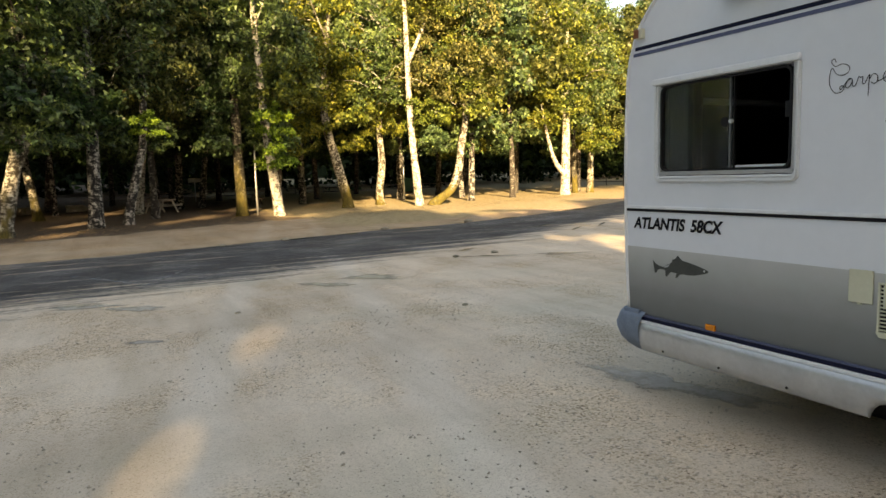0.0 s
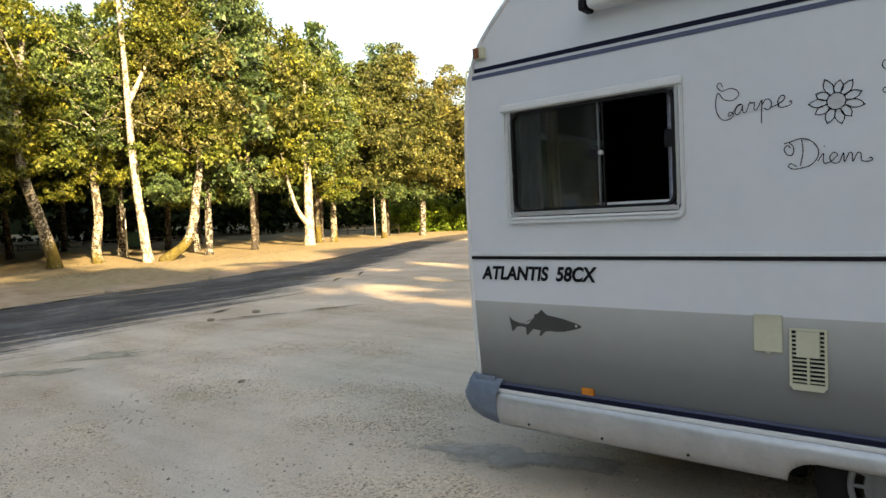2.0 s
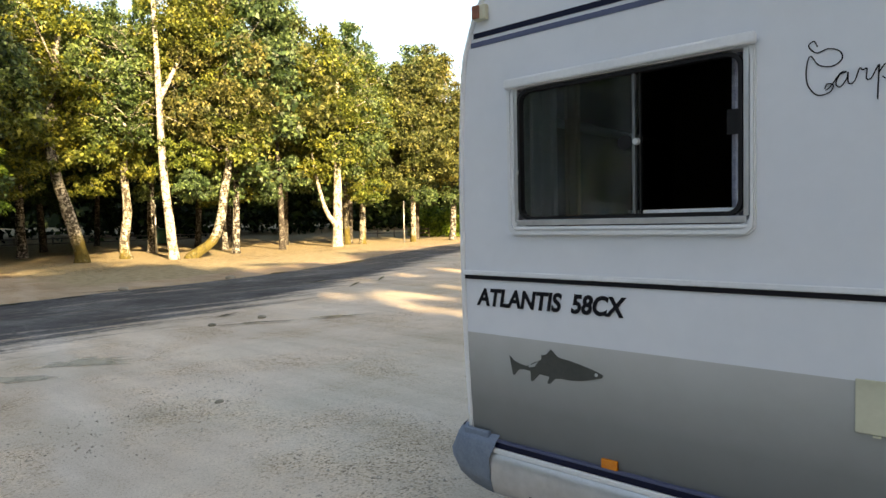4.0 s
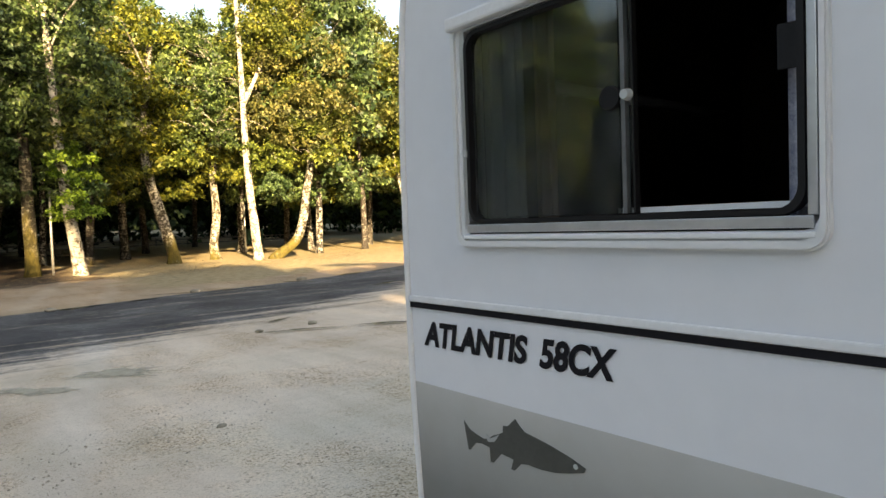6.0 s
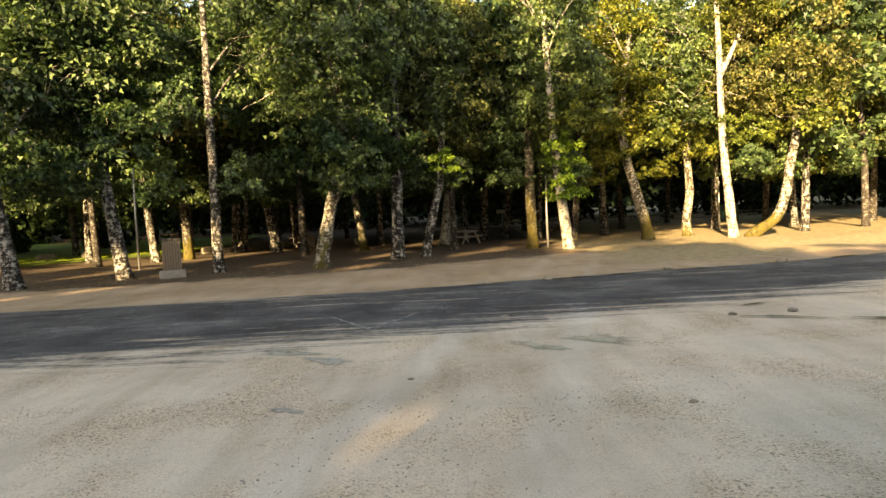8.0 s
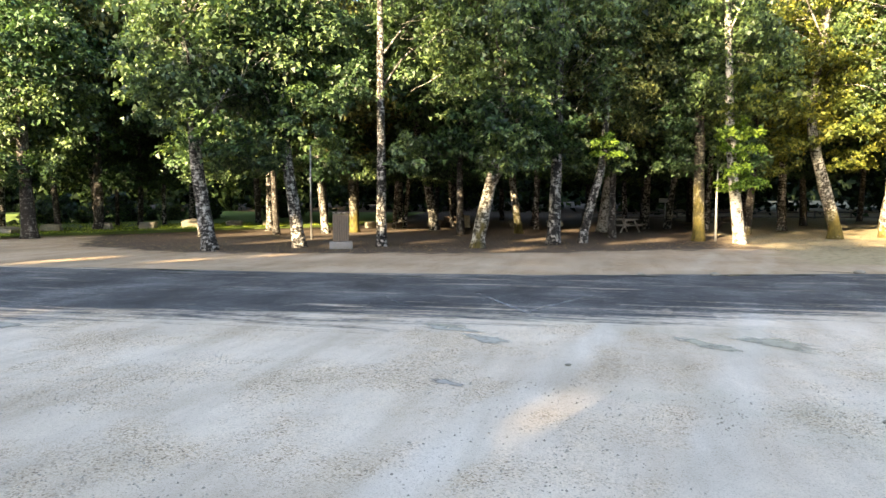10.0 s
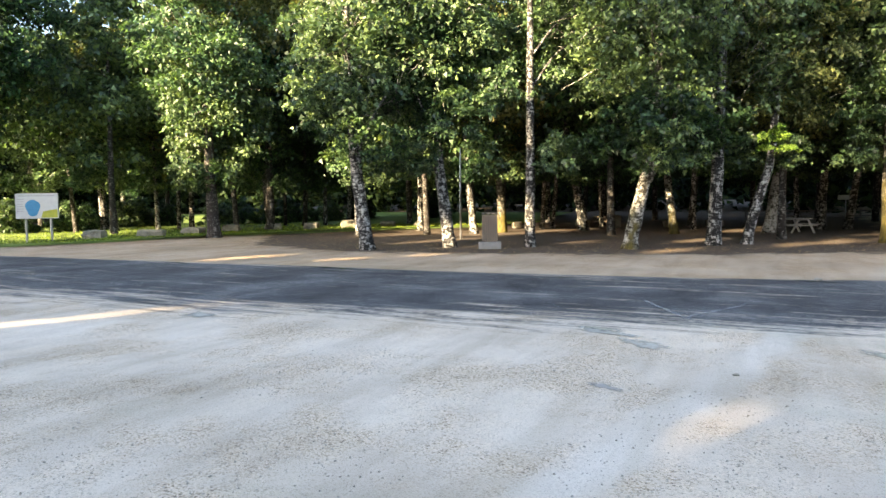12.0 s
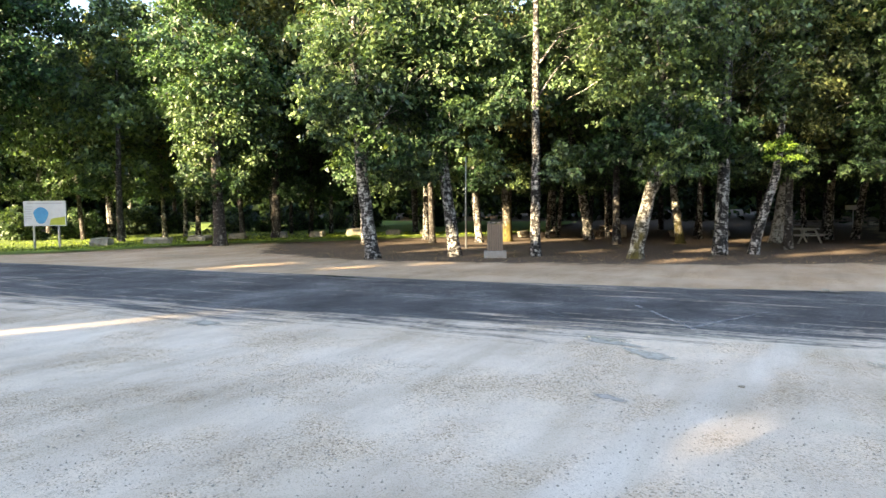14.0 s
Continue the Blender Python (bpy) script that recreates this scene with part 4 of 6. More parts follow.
            for k in range(n):
                for j in range(2):
                    bm.faces.new((vs[k][j], vs[(k + 1) % n][j], vs[(k + 1) % n][j + 1], vs[k][j + 1]))
            part("hubcap", bm, HUB, wheel, smooth=False)
            for k in range(18):
                part("hubcap_spoke", box(bmesh.new(), (0.15, 0.010, -0.007), (0.19, 0.022, 0.007), 0.0, pose(wx, yo, 0.33, 0, 20 * k, 0)), HUB, wheel)
            bm = bmesh.new()
            pr = [(0.185, 0.02), (0.19, 0.004), (0.208, 0.004), (0.212, 0.02)]
            vs = [[bm.verts.new((wx + r * math.cos(2 * math.pi * k / n), yo + d, 0.33 + r * math.sin(2 * math.pi * k / n))) for r, d in pr] for k in range(n)]
            for k in range(n):
                for j in range(3):
                    bm.faces.new((vs[k][j], vs[(k + 1) % n][j], vs[(k + 1) % n][j + 1], vs[k][j + 1]))
            part("rim", bm, HUB, wheel, smooth=True)
    return van


build_motorhome()


# ---- trees ----
def crown_mesh(name, seed, clumps, per, rx, rz, size, material, droop=0.0, hollow=0.45):
    """A crown round the origin: clumps of leaves gathered on limbs, denser towards the outside, with gaps."""
    r = np.random.default_rng(seed)
    cs, sp = [], []
    while len(cs) < clumps:
        p = r.uniform(-1, 1, 3)
        q = float(np.linalg.norm(p))
        if q > 1 or q < hollow * r.uniform(0, 1):
            continue
        if noise.noise((p[0] * 1.9 + seed, p[1] * 1.9, p[2] * 2.3)) < -0.02:
            continue
        w = 1.0 - 0.35 * max(0, p[2])
        cs.append((p[0] * rx * w, p[1] * rx * w, p[2] * rz - droop * (p[0] ** 2 + p[1] ** 2)))
        sp.append(r.uniform(0.34, 0.74) * min(1.0, rx / 2.6))
    return leaf_cloud(name, cs, sp, per, size, material, seed + 7)


CROWNS = {
    "green": [crown_mesh("crown", 11 + k, 235, 98, 3.1, 4.6, 0.18, LEAF_GREEN) for k in range(3)],
    "dark": [crown_mesh("crown", 31 + k, 235, 98, 3.2, 4.6, 0.18, LEAF_DARK) for k in range(2)],
    "yellow": [crown_mesh("crown", 51 + k, 235, 98, 3.2, 4.6, 0.18, LEAF_YELLOW, 0.4) for k in range(3)],
    "olive": [crown_mesh("crown", 71 + k, 235, 98, 3.4, 4.8, 0.18, LEAF_OLIVE, 0.5) for k in range(2)],
}
for kind, mat in (("green", LEAF_GREEN), ("dark", LEAF_DARK), ("yellow", LEAF_YELLOW), ("olive", LEAF_OLIVE)):
    CROWNS[kind + "_far"] = [crown_mesh("crown", 201 + 7 * k, 170, 72, 3.2, 4.6, 0.22, mat) for k in range(2)]


def twig_mesh(name, seed, count, rx, rz, material):
    """Crooked bare limbs that run from the trunk out through a crown."""
    r = random.Random(seed)
    verts, faces = [], []
    for _ in range(count):
        a, z0, ln = r.uniform(0, 6.28), r.uniform(-0.95, 0.6) * rz, r.uniform(0.45, 1.0) * rx
        pts, p, h = [], np.array([0.1 * math.cos(a), 0.1 * math.sin(a), z0]), r.uniform(-0.1, 0.9)
        for j in range(7):
            pts.append(p.copy())
            a += r.uniform(-0.55, 0.55)
            h += r.uniform(-0.45, 0.35)
            p = p + np.array([math.cos(a), math.sin(a), h]) * ln / 6
        r0 = r.uniform(0.022, 0.05)
        for j, q in enumerate(pts):
            w = r0 * (1 - 0.8 * j / 6)
            verts += [tuple(q + np.array(o) * w) for o in ((1, 0, -0.5), (-0.5, 0.85, 0.2), (-0.5, -0.85, 0.2))]
        b0 = len(verts) - 21
        faces += [(b0 + 3 * j + k, b0 + 3 * j + (k + 1) % 3, b0 + 3 * j + 3 + (k + 1) % 3, b0 + 3 * j + 3 + k) for j in range(6) for k in range(3)]
    return mesh_from(name, verts, faces, material, True)


TWIGS = [twig_mesh("bough", 900 + k, 44, 3.2, 4.2, BARK_MOSSY if k else BARK_WHITE) for k in range(3)]
SPRAYS = {
    "green": [crown_mesh("spray", 101 + k, 20, 90, 1.1, 0.9, 0.135, LEAF_GREEN, 0.3, 0.0) for k in range(2)],
    "dark": [crown_mesh("spray", 111 + k, 22, 90, 1.2, 0.9, 0.135, LEAF_DARK, 0.3, 0.0) for k in range(2)],
    "bright": [crown_mesh("spray", 121 + k, 20, 97, 1.0, 0.75, 0.135, LEAF_BRIGHT, 0.3, 0.0) for k in range(2)],
    "yellow": [crown_mesh("spray", 131 + k, 22, 90, 1.2, 1.0, 0.135, LEAF_YELLOW, 0.3, 0.0) for k in range(2)],
}


ROW = "trees along the road"


def tree(x, y, r, line, bark, crowns, sprays=(), limbs=(), height=13.0, label="", seed=0, group="", branches=5, hanging=2):
    """line: (across, along, z) offsets of the trunk above its base; limbs: lists of such points with a first radius; crowns and sprays: (kind, dx, dy, z, scale)."""
    t = thing("tree", x, y, 0, label, "tree", group)
    n = 16
    pts = smooth_line([(0, 0, -0.15)] + list(line), n)
    rad = []
    for i in range(n):
        z = float(pts[i][2])
        flare = 1 + 0.35 * max(0, 1 - max(z, 0) / 0.5) ** 2
        rad.append(max(0.035, r * flare * (1 - 0.78 * max(z, 0) / height)))
    link("trunk", tube_mesh("trunk", [Vector((x, y, 0)) + Vector(p) for p in pts], rad, bark, 12, 0.05, seed), t)
    for k, (lr, lp) in enumerate(limbs):
        m = 9
        lpts = smooth_line(lp, m)
        link("limb", tube_mesh("limb", [Vector((x, y, 0)) + Vector(p) for p in lpts], [max(0.015, lr * (1 - 0.75 * i / (m - 1))) for i in range(m)], bark, 8, 0.05, seed + k + 1), t)
    rnd = random.Random(seed)
    for k in range(branches):
        i = rnd.choice([q for q in range(4, n - 1) if pts[q][2] > 5.0])
        p, a, ln = pts[i], rnd.uniform(0, 6.28), rnd.uniform(1.4, 2.8)
        ox, oy = math.cos(a) * ln, math.sin(a) * ln
        bend = rnd.uniform(-0.5, 0.5)
        bp = smooth_line([tuple(p), (p[0] + ox * 0.4, p[1] + oy * 0.4, p[2] + 0.5 * ln), (p[0] + ox * 0.8 - oy * bend * 0.3, p[1] + oy * 0.8 + ox * bend * 0.3, p[2] + 0.75 * ln), (p[0] + ox * 1.1, p[1] + oy * 1.1, p[2] + ln * rnd.uniform(0.5, 0.9))], 8)
        link("limb", tube_mesh("limb", [Vector((x, y, 0)) + Vector(q) for q in bp], [max(0.012, rad[i] * 0.36 * (1 - 0.8 * j / 7)) for j in range(8)], bark, 6, 0.06, seed * 7 + k), t)
    for kind, dx, dy, z, s in crowns:
        dx -= 1.1 if group == ROW else 0.0
        ob = link("crown", CROWNS[kind][rnd.randrange(len(CROWNS[kind]))], t)
        ob.matrix_basis = pose(x + dx, y + dy, z, 0, 0, rnd.uniform(0, 360)) @ Matrix.Scale(s, 4)
        if not kind.endswith("_far"):
            tw = link("bough", TWIGS[(seed + len(t.children)) % 3], t)
            tw.matrix_basis = pose(x + dx * 0.4, y + dy * 0.8, z, 0, 0, rnd.uniform(0, 360)) @ Matrix.Scale(s, 4)
    tone = "dark" if crowns[0][0].startswith("dark") else "yellow" if crowns[0][0].startswith("yellow") else "green"
    base = min(c[2] - 4.6 * c[4] for c in crowns)
    hang = [(tone, rnd.uniform(-1.6, 1.6), rnd.uniform(-2.2, 2.2), max(3.6, base + rnd.uniform(-0.7, 0.6)), rnd.uniform(0.5, 1.0)) for _ in range(hanging)]
    for kind, dx, dy, z, s in list(sprays) + hang:
        ob = link("low_foliage", SPRAYS[kind][rnd.randrange(len(SPRAYS[kind]))], t)
        ob.matrix_basis = pose(x + dx, y + dy, z, 0, 0, rnd.uniform(0, 360)) @ Matrix.Scale(s, 4)
    return t


def up(lean_x=0.0, lean_y=0.0, h=11.0, bow=0.0):
    return [(lean_x * 0.15, lean_y * 0.15 + bow * 0.5, h * 0.12), (lean_x * 0.4, lean_y * 0.4 + bow, h * 0.33), (lean_x * 0.7, lean_y * 0.7 + bow * 0.4, h * 0.66), (lean_x, lean_y, h)]


BIRCH = "tall pale-barked tree with dark fissures and green crown"
tree(-23.8, -29.0, 0.36, up(0, -0.3), BARK_DARK, [("green", 0, -0.5, 8.3, 1.0), ("green", 0.4, -1, 11.0, 1.2)], [("dark", 0.3, 0.2, 3.4, 1.0), ("green", 0.3, -1, 4.6, 1.3)],
     label="thick dark trunk with ivy under a green crown", seed=1, group=ROW)
tree(-18.1, -15.05, 0.27, up(0, -0.9, bow=-0.15), BARK_PALE, [("green", 0.5, -0.8, 8.8, 0.95), ("dark", -1, 1.0, 8.0, 0.7)], [("dark", 0.5, 0.7, 4.3, 1.1), ("green", 0.8, -1.2, 5.3, 1.2)],
     [(0.09, [(0, -0.3, 3.6), (0.2, 0.4, 4.8), (0.3, 1.1, 5.6)])], label=BIRCH, seed=2, group=ROW)
tree(-20.2, -12.6, 0.25, up(0, -0.7, bow=-0.2), BARK_PALE, [("green", 0.3, -0.5, 9.3, 0.9)], [("green", 0.6, 0.9, 5.2, 1.2), ("dark", 0.4, -0.7, 4.6, 0.9)],
     [(0.08, [(0, -0.3, 4.2), (0.4, -0.9, 5.4), (0.6, -1.4, 6.4)])], label=BIRCH, seed=3, group=ROW)
tree(-21.1, -9.65, 0.2, up(0.1, 0.1, 13), BARK_PALE, [("green", -1.2, 0.6, 10.2, 0.8)], [("green", 0.3, -0.9, 6.2, 1.0)], label="tall straight pale trunk, bare to high up", seed=4, group=ROW, height=15, branches=2)
tree(-21.2, -5.95, 0.25, [(0, 0.1, 0.6), (0, 0.35, 1.7), (0, 0.7, 3.2), (0.1, 0.9, 4.6), (0.2, 1.0, 9)], BARK_MOSSY, [("green", 0.5, 0.6, 8.0, 0.85), ("green", 0, -1.2, 9.5, 0.85)],
     [("dark", 0.8, 0.3, 4.4, 1.3), ("dark", 0.5, 1.6, 4.8, 1.1)], [(0.15, [(0, 0.6, 2.4), (0, 1.1, 3.4), (0, 1.45, 4.4), (0, 1.7, 6)])], label="leaning forked tree, mossy pale bark", seed=5, group=ROW)
tree(-23.8, -3.35, 0.26, up(0, 0.3), BARK_PALE, [("green", 0, 0.3, 8.6, 0.9)], [("dark", 0.5, 0.2, 4.5, 1.2)], label="straight tree with black and white flaking bark", seed=6, group=ROW)
tree(-24.8, -2.25, 0.19, [(0, 0.1, 0.6), (0, 0.45, 2), (0, 0.8, 3.6), (0, 1.0, 8)], BARK_PALE, [("olive", 0, 1.2, 8.2, 0.8)], [("bright", 0.4, 0.9, 4.0, 0.7)], label="slender leaning tree with mossy bark", seed=7, group=ROW)
tree(-34.5, -1.5, 0.3, up(0, 1.2), BARK_WHITE, [("olive", -1, 1, 9, 0.9)], [("yellow", 0.5, 0.2, 4.6, 1.0)],
     [(0.10, [(0, 0.6, 7.2), (1.6, -0.5, 9.3), (2.3, -1.8, 10.2), (2.5, -2.5, 9.3), (2.6, -2.1, 8.2)]), (0.07, [(1.9, -0.9, 9.6), (2.3, 0.0, 10.0), (2.5, 0.3, 9.2), (2.5, -0.2, 8.5)]),
      (0.09, [(0, 0.6, 7.8), (1.8, 1.7, 9.8), (2.2, 2.9, 10.3), (2.4, 3.6, 9.4), (2.4, 3.4, 8.5)]), (0.06, [(2.0, 2.3, 10.0), (2.4, 2.4, 11.0), (2.5, 3.4, 11.4), (2.5, 4.0, 10.8)])], label="pale tree with bare crooked limbs", seed=8, group=ROW)
tree(-26.7, 2.5, 0.25, up(0, -0.1), BARK_YELLOW, [("green", 0, -0.2, 8.6, 0.85)], [("green", 0.2, -0.9, 5.2, 1.0)], label="straight trunk covered with yellow moss", seed=9, group=ROW)
tree(-25.0, 3.8, 0.23, up(0, -0.8, bow=-0.1), BARK_WHITE, [("green", -0.3, -0.4, 8.9, 0.85)], [("bright", 0.2, -0.1, 2.9, 0.95), ("bright", 0.2, -0.2, 4.3, 1.0), ("yellow", 0.4, 0.6, 6.0, 1.2)],
     label="white-barked tree with low bright green shoots", seed=10, group=ROW)
tree(-29.3, 8.5, 0.28, [(0, -0.1, 0.6), (0, -0.5, 2.2), (0, -1.0, 4.2), (0, -1.1, 6), (0, -0.6, 10)], BARK_MOSSY, [("yellow", 0, -0.9, 8.6, 0.85)], [("yellow", 0.5, -1.5, 4.9, 1.2), ("yellow", 0.5, 0.2, 5.2, 1.1)],
     label="leaning tree with mossy bark and yellowing crown", seed=11, group=ROW)
tree(-30.7, 11.0, 0.23, [(0, -0.12, 0.5), (0, -0.05, 1.3), (0, 0.1, 2.4), (0, 0.0, 4.5), (0, 0.2, 9)], BARK_MOSSY, [("yellow", 0, 0, 8.4, 0.85)], [("yellow", 0.5, 0.1, 4.6, 1.1)], label="crooked tree with mossy bark", seed=12, group=ROW)
tree(-27.5, 11.85, 0.22, up(0, -0.6, 14, -0.15), BARK_WHITE, [("green", -1.5, -1.8, 8.6, 0.8), ("yellow", 0.2, 1.6, 11.5, 0.75)], [("yellow", 0.3, 0.4, 5.0, 1.0)],
     [(0.13, [(0, -0.5, 7.2), (0, 0.2, 8.6), (0, 0.9, 10.2), (0, 1.2, 12)])], label="tall white trunk, forked high up", seed=13, group=ROW, height=15, branches=2)
tree(-27.5, 12.5, 0.24, [(0, 0.5, 0.25), (0, 1.3, 0.8), (0, 1.75, 1.8), (0, 2.0, 3.2), (0, 2.35, 5.2), (0, 2.3, 10)], BARK_MOSSY, [("olive", 0.3, 2.2, 9.0, 0.9), ("yellow", 0.6, 2.6, 7.4, 0.6), ("green", 0.3, 4.0, 12.2, 0.9)], [("yellow", 0.4, 2.6, 5.6, 1.3)],
     label="tree with a trunk bent low along the ground, then upright", seed=14, group=ROW)
tree(-31.5, 24.8, 0.34, up(0, 0.3), BARK_WHITE, [("yellow", 0, -0.5, 9.35, 1.12), ("green", 0.5, 1.6, 8.44, 0.89)], [("yellow", 0.5, -2.0, 5.6, 1.4)],
     [(0.2, [(0, 0, 1.3), (0, -0.9, 2.4), (0, -1.5, 4.2), (0, -1.9, 6)])], label="pale tree forked low into a V", seed=15, group=ROW)
tree(-33.0, 28.3, 0.24, up(0, 0.2), BARK_MOSSY, [("yellow", 0, 0.5, 9.12, 1.00)], [("yellow", 0.3, 0.5, 4.6, 1.2)], label="tree with pale mossy bark", seed=16, group=ROW)
tree(-33.6, 27.4, 0.2, up(0, -0.3), BARK_YELLOW, [("green", 0, -0.5, 8.66, 0.94)], label="tree with yellow mossy bark", seed=17, group=ROW)
tree(-32.5, 33.0, 0.22, up(0, 0.1), BARK_MOSSY, [("olive", 0, 0, 8.66, 1.06), ("olive", 2, 1, 9.69, 1.06)], [("green", 0.3, 0.2, 4.2, 1.2)], label="tree with mossy bark", seed=18, group=ROW)
tree(-32.0, 37.0, 0.26, up(0, 0.6), BARK_PALE, [("olive", 0, 0, 9.35, 1.18), ("olive", 3, 2, 8.55, 1.06)], [("green", 0.3, 0.2, 4.2, 1.4)], label="pale tree at the bend of the road", seed=19, group=ROW)
tree(-31.0, 44.0, 0.24, up(0, -0.4), BARK_PALE, [("olive", 1, 0, 9.12, 1.18), ("green", 4, 1, 8.66, 1.18)], [("green", 0.3, 0.2, 4.0, 1.4)], label="pale tree at the bend of the road", seed=20, group=ROW)
tree(-27.5, 50.0, 0.24, up(0, -0.4), BARK_PALE, [("green", 1, 0, 9.35, 1.30), ("green", 5, 2, 9.12, 1.30)], [("green", 0.3, 0.2, 4.0, 1.4)], label="tree beyond the hedge", seed=21, group=ROW)
tree(-18.0, 56.0, 0.26, up(0, 0.4), BARK_PALE, [("green", 0, 0, 9.35, 1.30), ("dark", 5, 2, 9.58, 1.30)], label="tree beyond the hedge", seed=22, group=ROW)
tree(-8.0, 60.0, 0.26, up(0, 0.4), BARK_PALE, [("green", 0, 0, 9.80, 1.42), ("green", 5, 2, 9.58, 1.30)], label="tree beyond the hedge", seed=23, group=ROW)

GROVE = "trees in the grove behind"
inner = [  # x, y, radius, lean, bark, crown
    (-32.6, -15.3, 0.27, -0.3, BARK_YELLOW, "olive"), (-31.0, -16.4, 0.22, -0.4, BARK_PALE, "dark"), (-36.0, -11.4, 0.3, -1.0, BARK_PALE, "green"), (-32.5, -5.8, 0.22, -0.3, BARK_MOSSY, "dark"),
    (-45.1, -16.5, 0.22, 0.2, BARK_PALE, "green"), (-45.9, -12.4, 0.24, 0.0, BARK_DARK, "dark"), (-39.1, 1.1, 0.25, 0.2, BARK_PALE, "green"), (-39.4, 2.4, 0.22, 0.5, BARK_PALE, "dark"),
    (-29.5, -18.6, 0.18, 0.0, BARK_DARK, "green"), (-34.0, -21.5, 0.22, 0.3, BARK_PALE, "green"), (-40.5, -26.0, 0.22, -0.2, BARK_DARK, "olive"), (-39.5, -31.0, 0.2, 0.1, BARK_PALE, "green"),
    (-30.0, -30.5, 0.3, 0.0, BARK_DARK, "dark"), (-34.5, -34.5, 0.25, -0.6, BARK_PALE, "green"), (-33.0, -41.0, 0.22, 0.3, BARK_PALE, "olive"), (-29.0, -45.5, 0.3, -0.4, BARK_PALE, "green"),
    (-36.0, -47.0, 0.2, 0.1, BARK_DARK, "dark"), (-26.0, -50.0, 0.25, 0.8, BARK_MOSSY, "green"), (-42.0, -6.0, 0.22, 0.3, BARK_DARK, "dark"), (-38.0, 8.5, 0.25, 0.1, BARK_PALE, "green"),
    (-43.0, 11.0, 0.22, -0.2, BARK_DARK, "dark"), (-37.0, 15.0, 0.25, 0.2, BARK_PALE, "green"), (-41.0, 20.0, 0.22, 0.0, BARK_DARK, "dark"), (-38.5, 25.5, 0.22, 0.1, BARK_DARK, "green"),
    (-41.0, 33.0, 0.25, 0.1, BARK_DARK, "dark"), (-46.0, 4.5, 0.22, 0.0, BARK_DARK, "green"), (-35.5, 19.0, 0.2, 0.0, BARK_PALE, "yellow"), (-33.0, 5.6, 0.2, 0.2, BARK_DARK, "green"),
    (-30.0, 16.5, 0.2, 0.1, BARK_PALE, "green"), (-31.5, 20.5, 0.2, -0.2, BARK_DARK, "olive"), (-36.5, 30.0, 0.22, 0.0, BARK_DARK, "green"), (-37.0, 38.0, 0.22, 0.0, BARK_DARK, "green"),
    (-23.5, -37.0, 0.22, 0.1, BARK_DARK, "green"), (-21.0, -46.0, 0.25, 0.2, BARK_DARK, "dark"), (-30.0, -55.0, 0.25, 0.0, BARK_DARK, "green"), (-40.0, -58.0, 0.25, 0.0, BARK_PALE, "dark"),
    (-15.0, -54.0, 0.25, 0.0, BARK_DARK, "dark"), (-46.0, -35.0, 0.25, 0.0, BARK_DARK, "dark"), (-48.0, -24.0, 0.25, 0.0, BARK_DARK, "dark"), (-28.5, -1.0, 0.17, 0.2, BARK_DARK, "dark"),
    (-30.5, -8.6, 0.2, 0.0, BARK_DARK, "dark"), (-27.0, -21.5, 0.2, -0.2, BARK_PALE, "green"),
    (-25.3, -43.3, 0.16, -0.4, BARK_DARK, "green"), (-27.3, -41.9, 0.19, -0.5, BARK_PALE, "olive"), (-29.4, -40.3, 0.17, -0.1, BARK_PALE, "green"), (-30.4, -39.4, 0.15, 0.0, BARK_PALE, "olive"),
    (-29.2, -32.6, 0.19, -0.4, BARK_DARK, "green"), (-35.7, -34.1, 0.14, 0.1, BARK_DARK, "dark"), (-36.6, -33.0, 0.2, 0.0, BARK_DARK, "dark"), (-37.6, -31.8, 0.16, 0.1, BARK_PALE, "dark"),
    (-41.1, -26.4, 0.17, 0.0, BARK_DARK, "dark"), (-38.0, -14.7, 0.15, 0.1, BARK_PALE, "dark"), (-39.0, -14.3, 0.15, 0.2, BARK_PALE, "dark"), (-39.0, -11.0, 0.14, 0.0, BARK_PALE, "dark"),
    (-38.0, -5.4, 0.15, 0.1, BARK_PALE, "dark"), (-40.0, 0.0, 0.16, 0.0, BARK_PALE, "dark"), (-45.0, -2.5, 0.18, 0.0, BARK_DARK, "dark"), (-47.5, -9.0, 0.2, 0.1, BARK_DARK, "dark"),
    # deep rows, added to close the canopy against the sky
    (-49.0, 1.5, 0.2, 0.0, BARK_DARK, "dark"), (-48.0, 8.5, 0.2, 0.1, BARK_DARK, "dark"), (-50.0, -15.0, 0.2, 0.0, BARK_DARK, "dark"), (-47.0, 15.5, 0.2, 0.0, BARK_DARK, "dark"),
    (-45.5, 25.0, 0.2, 0.0, BARK_DARK, "dark"), (-51.0, -30.0, 0.2, 0.0, BARK_DARK, "dark"), (-36.5, 4.2, 0.16, 0.1, BARK_PALE, "dark"), (-43.5, -19.5, 0.18, 0.0, BARK_DARK, "dark"),
]
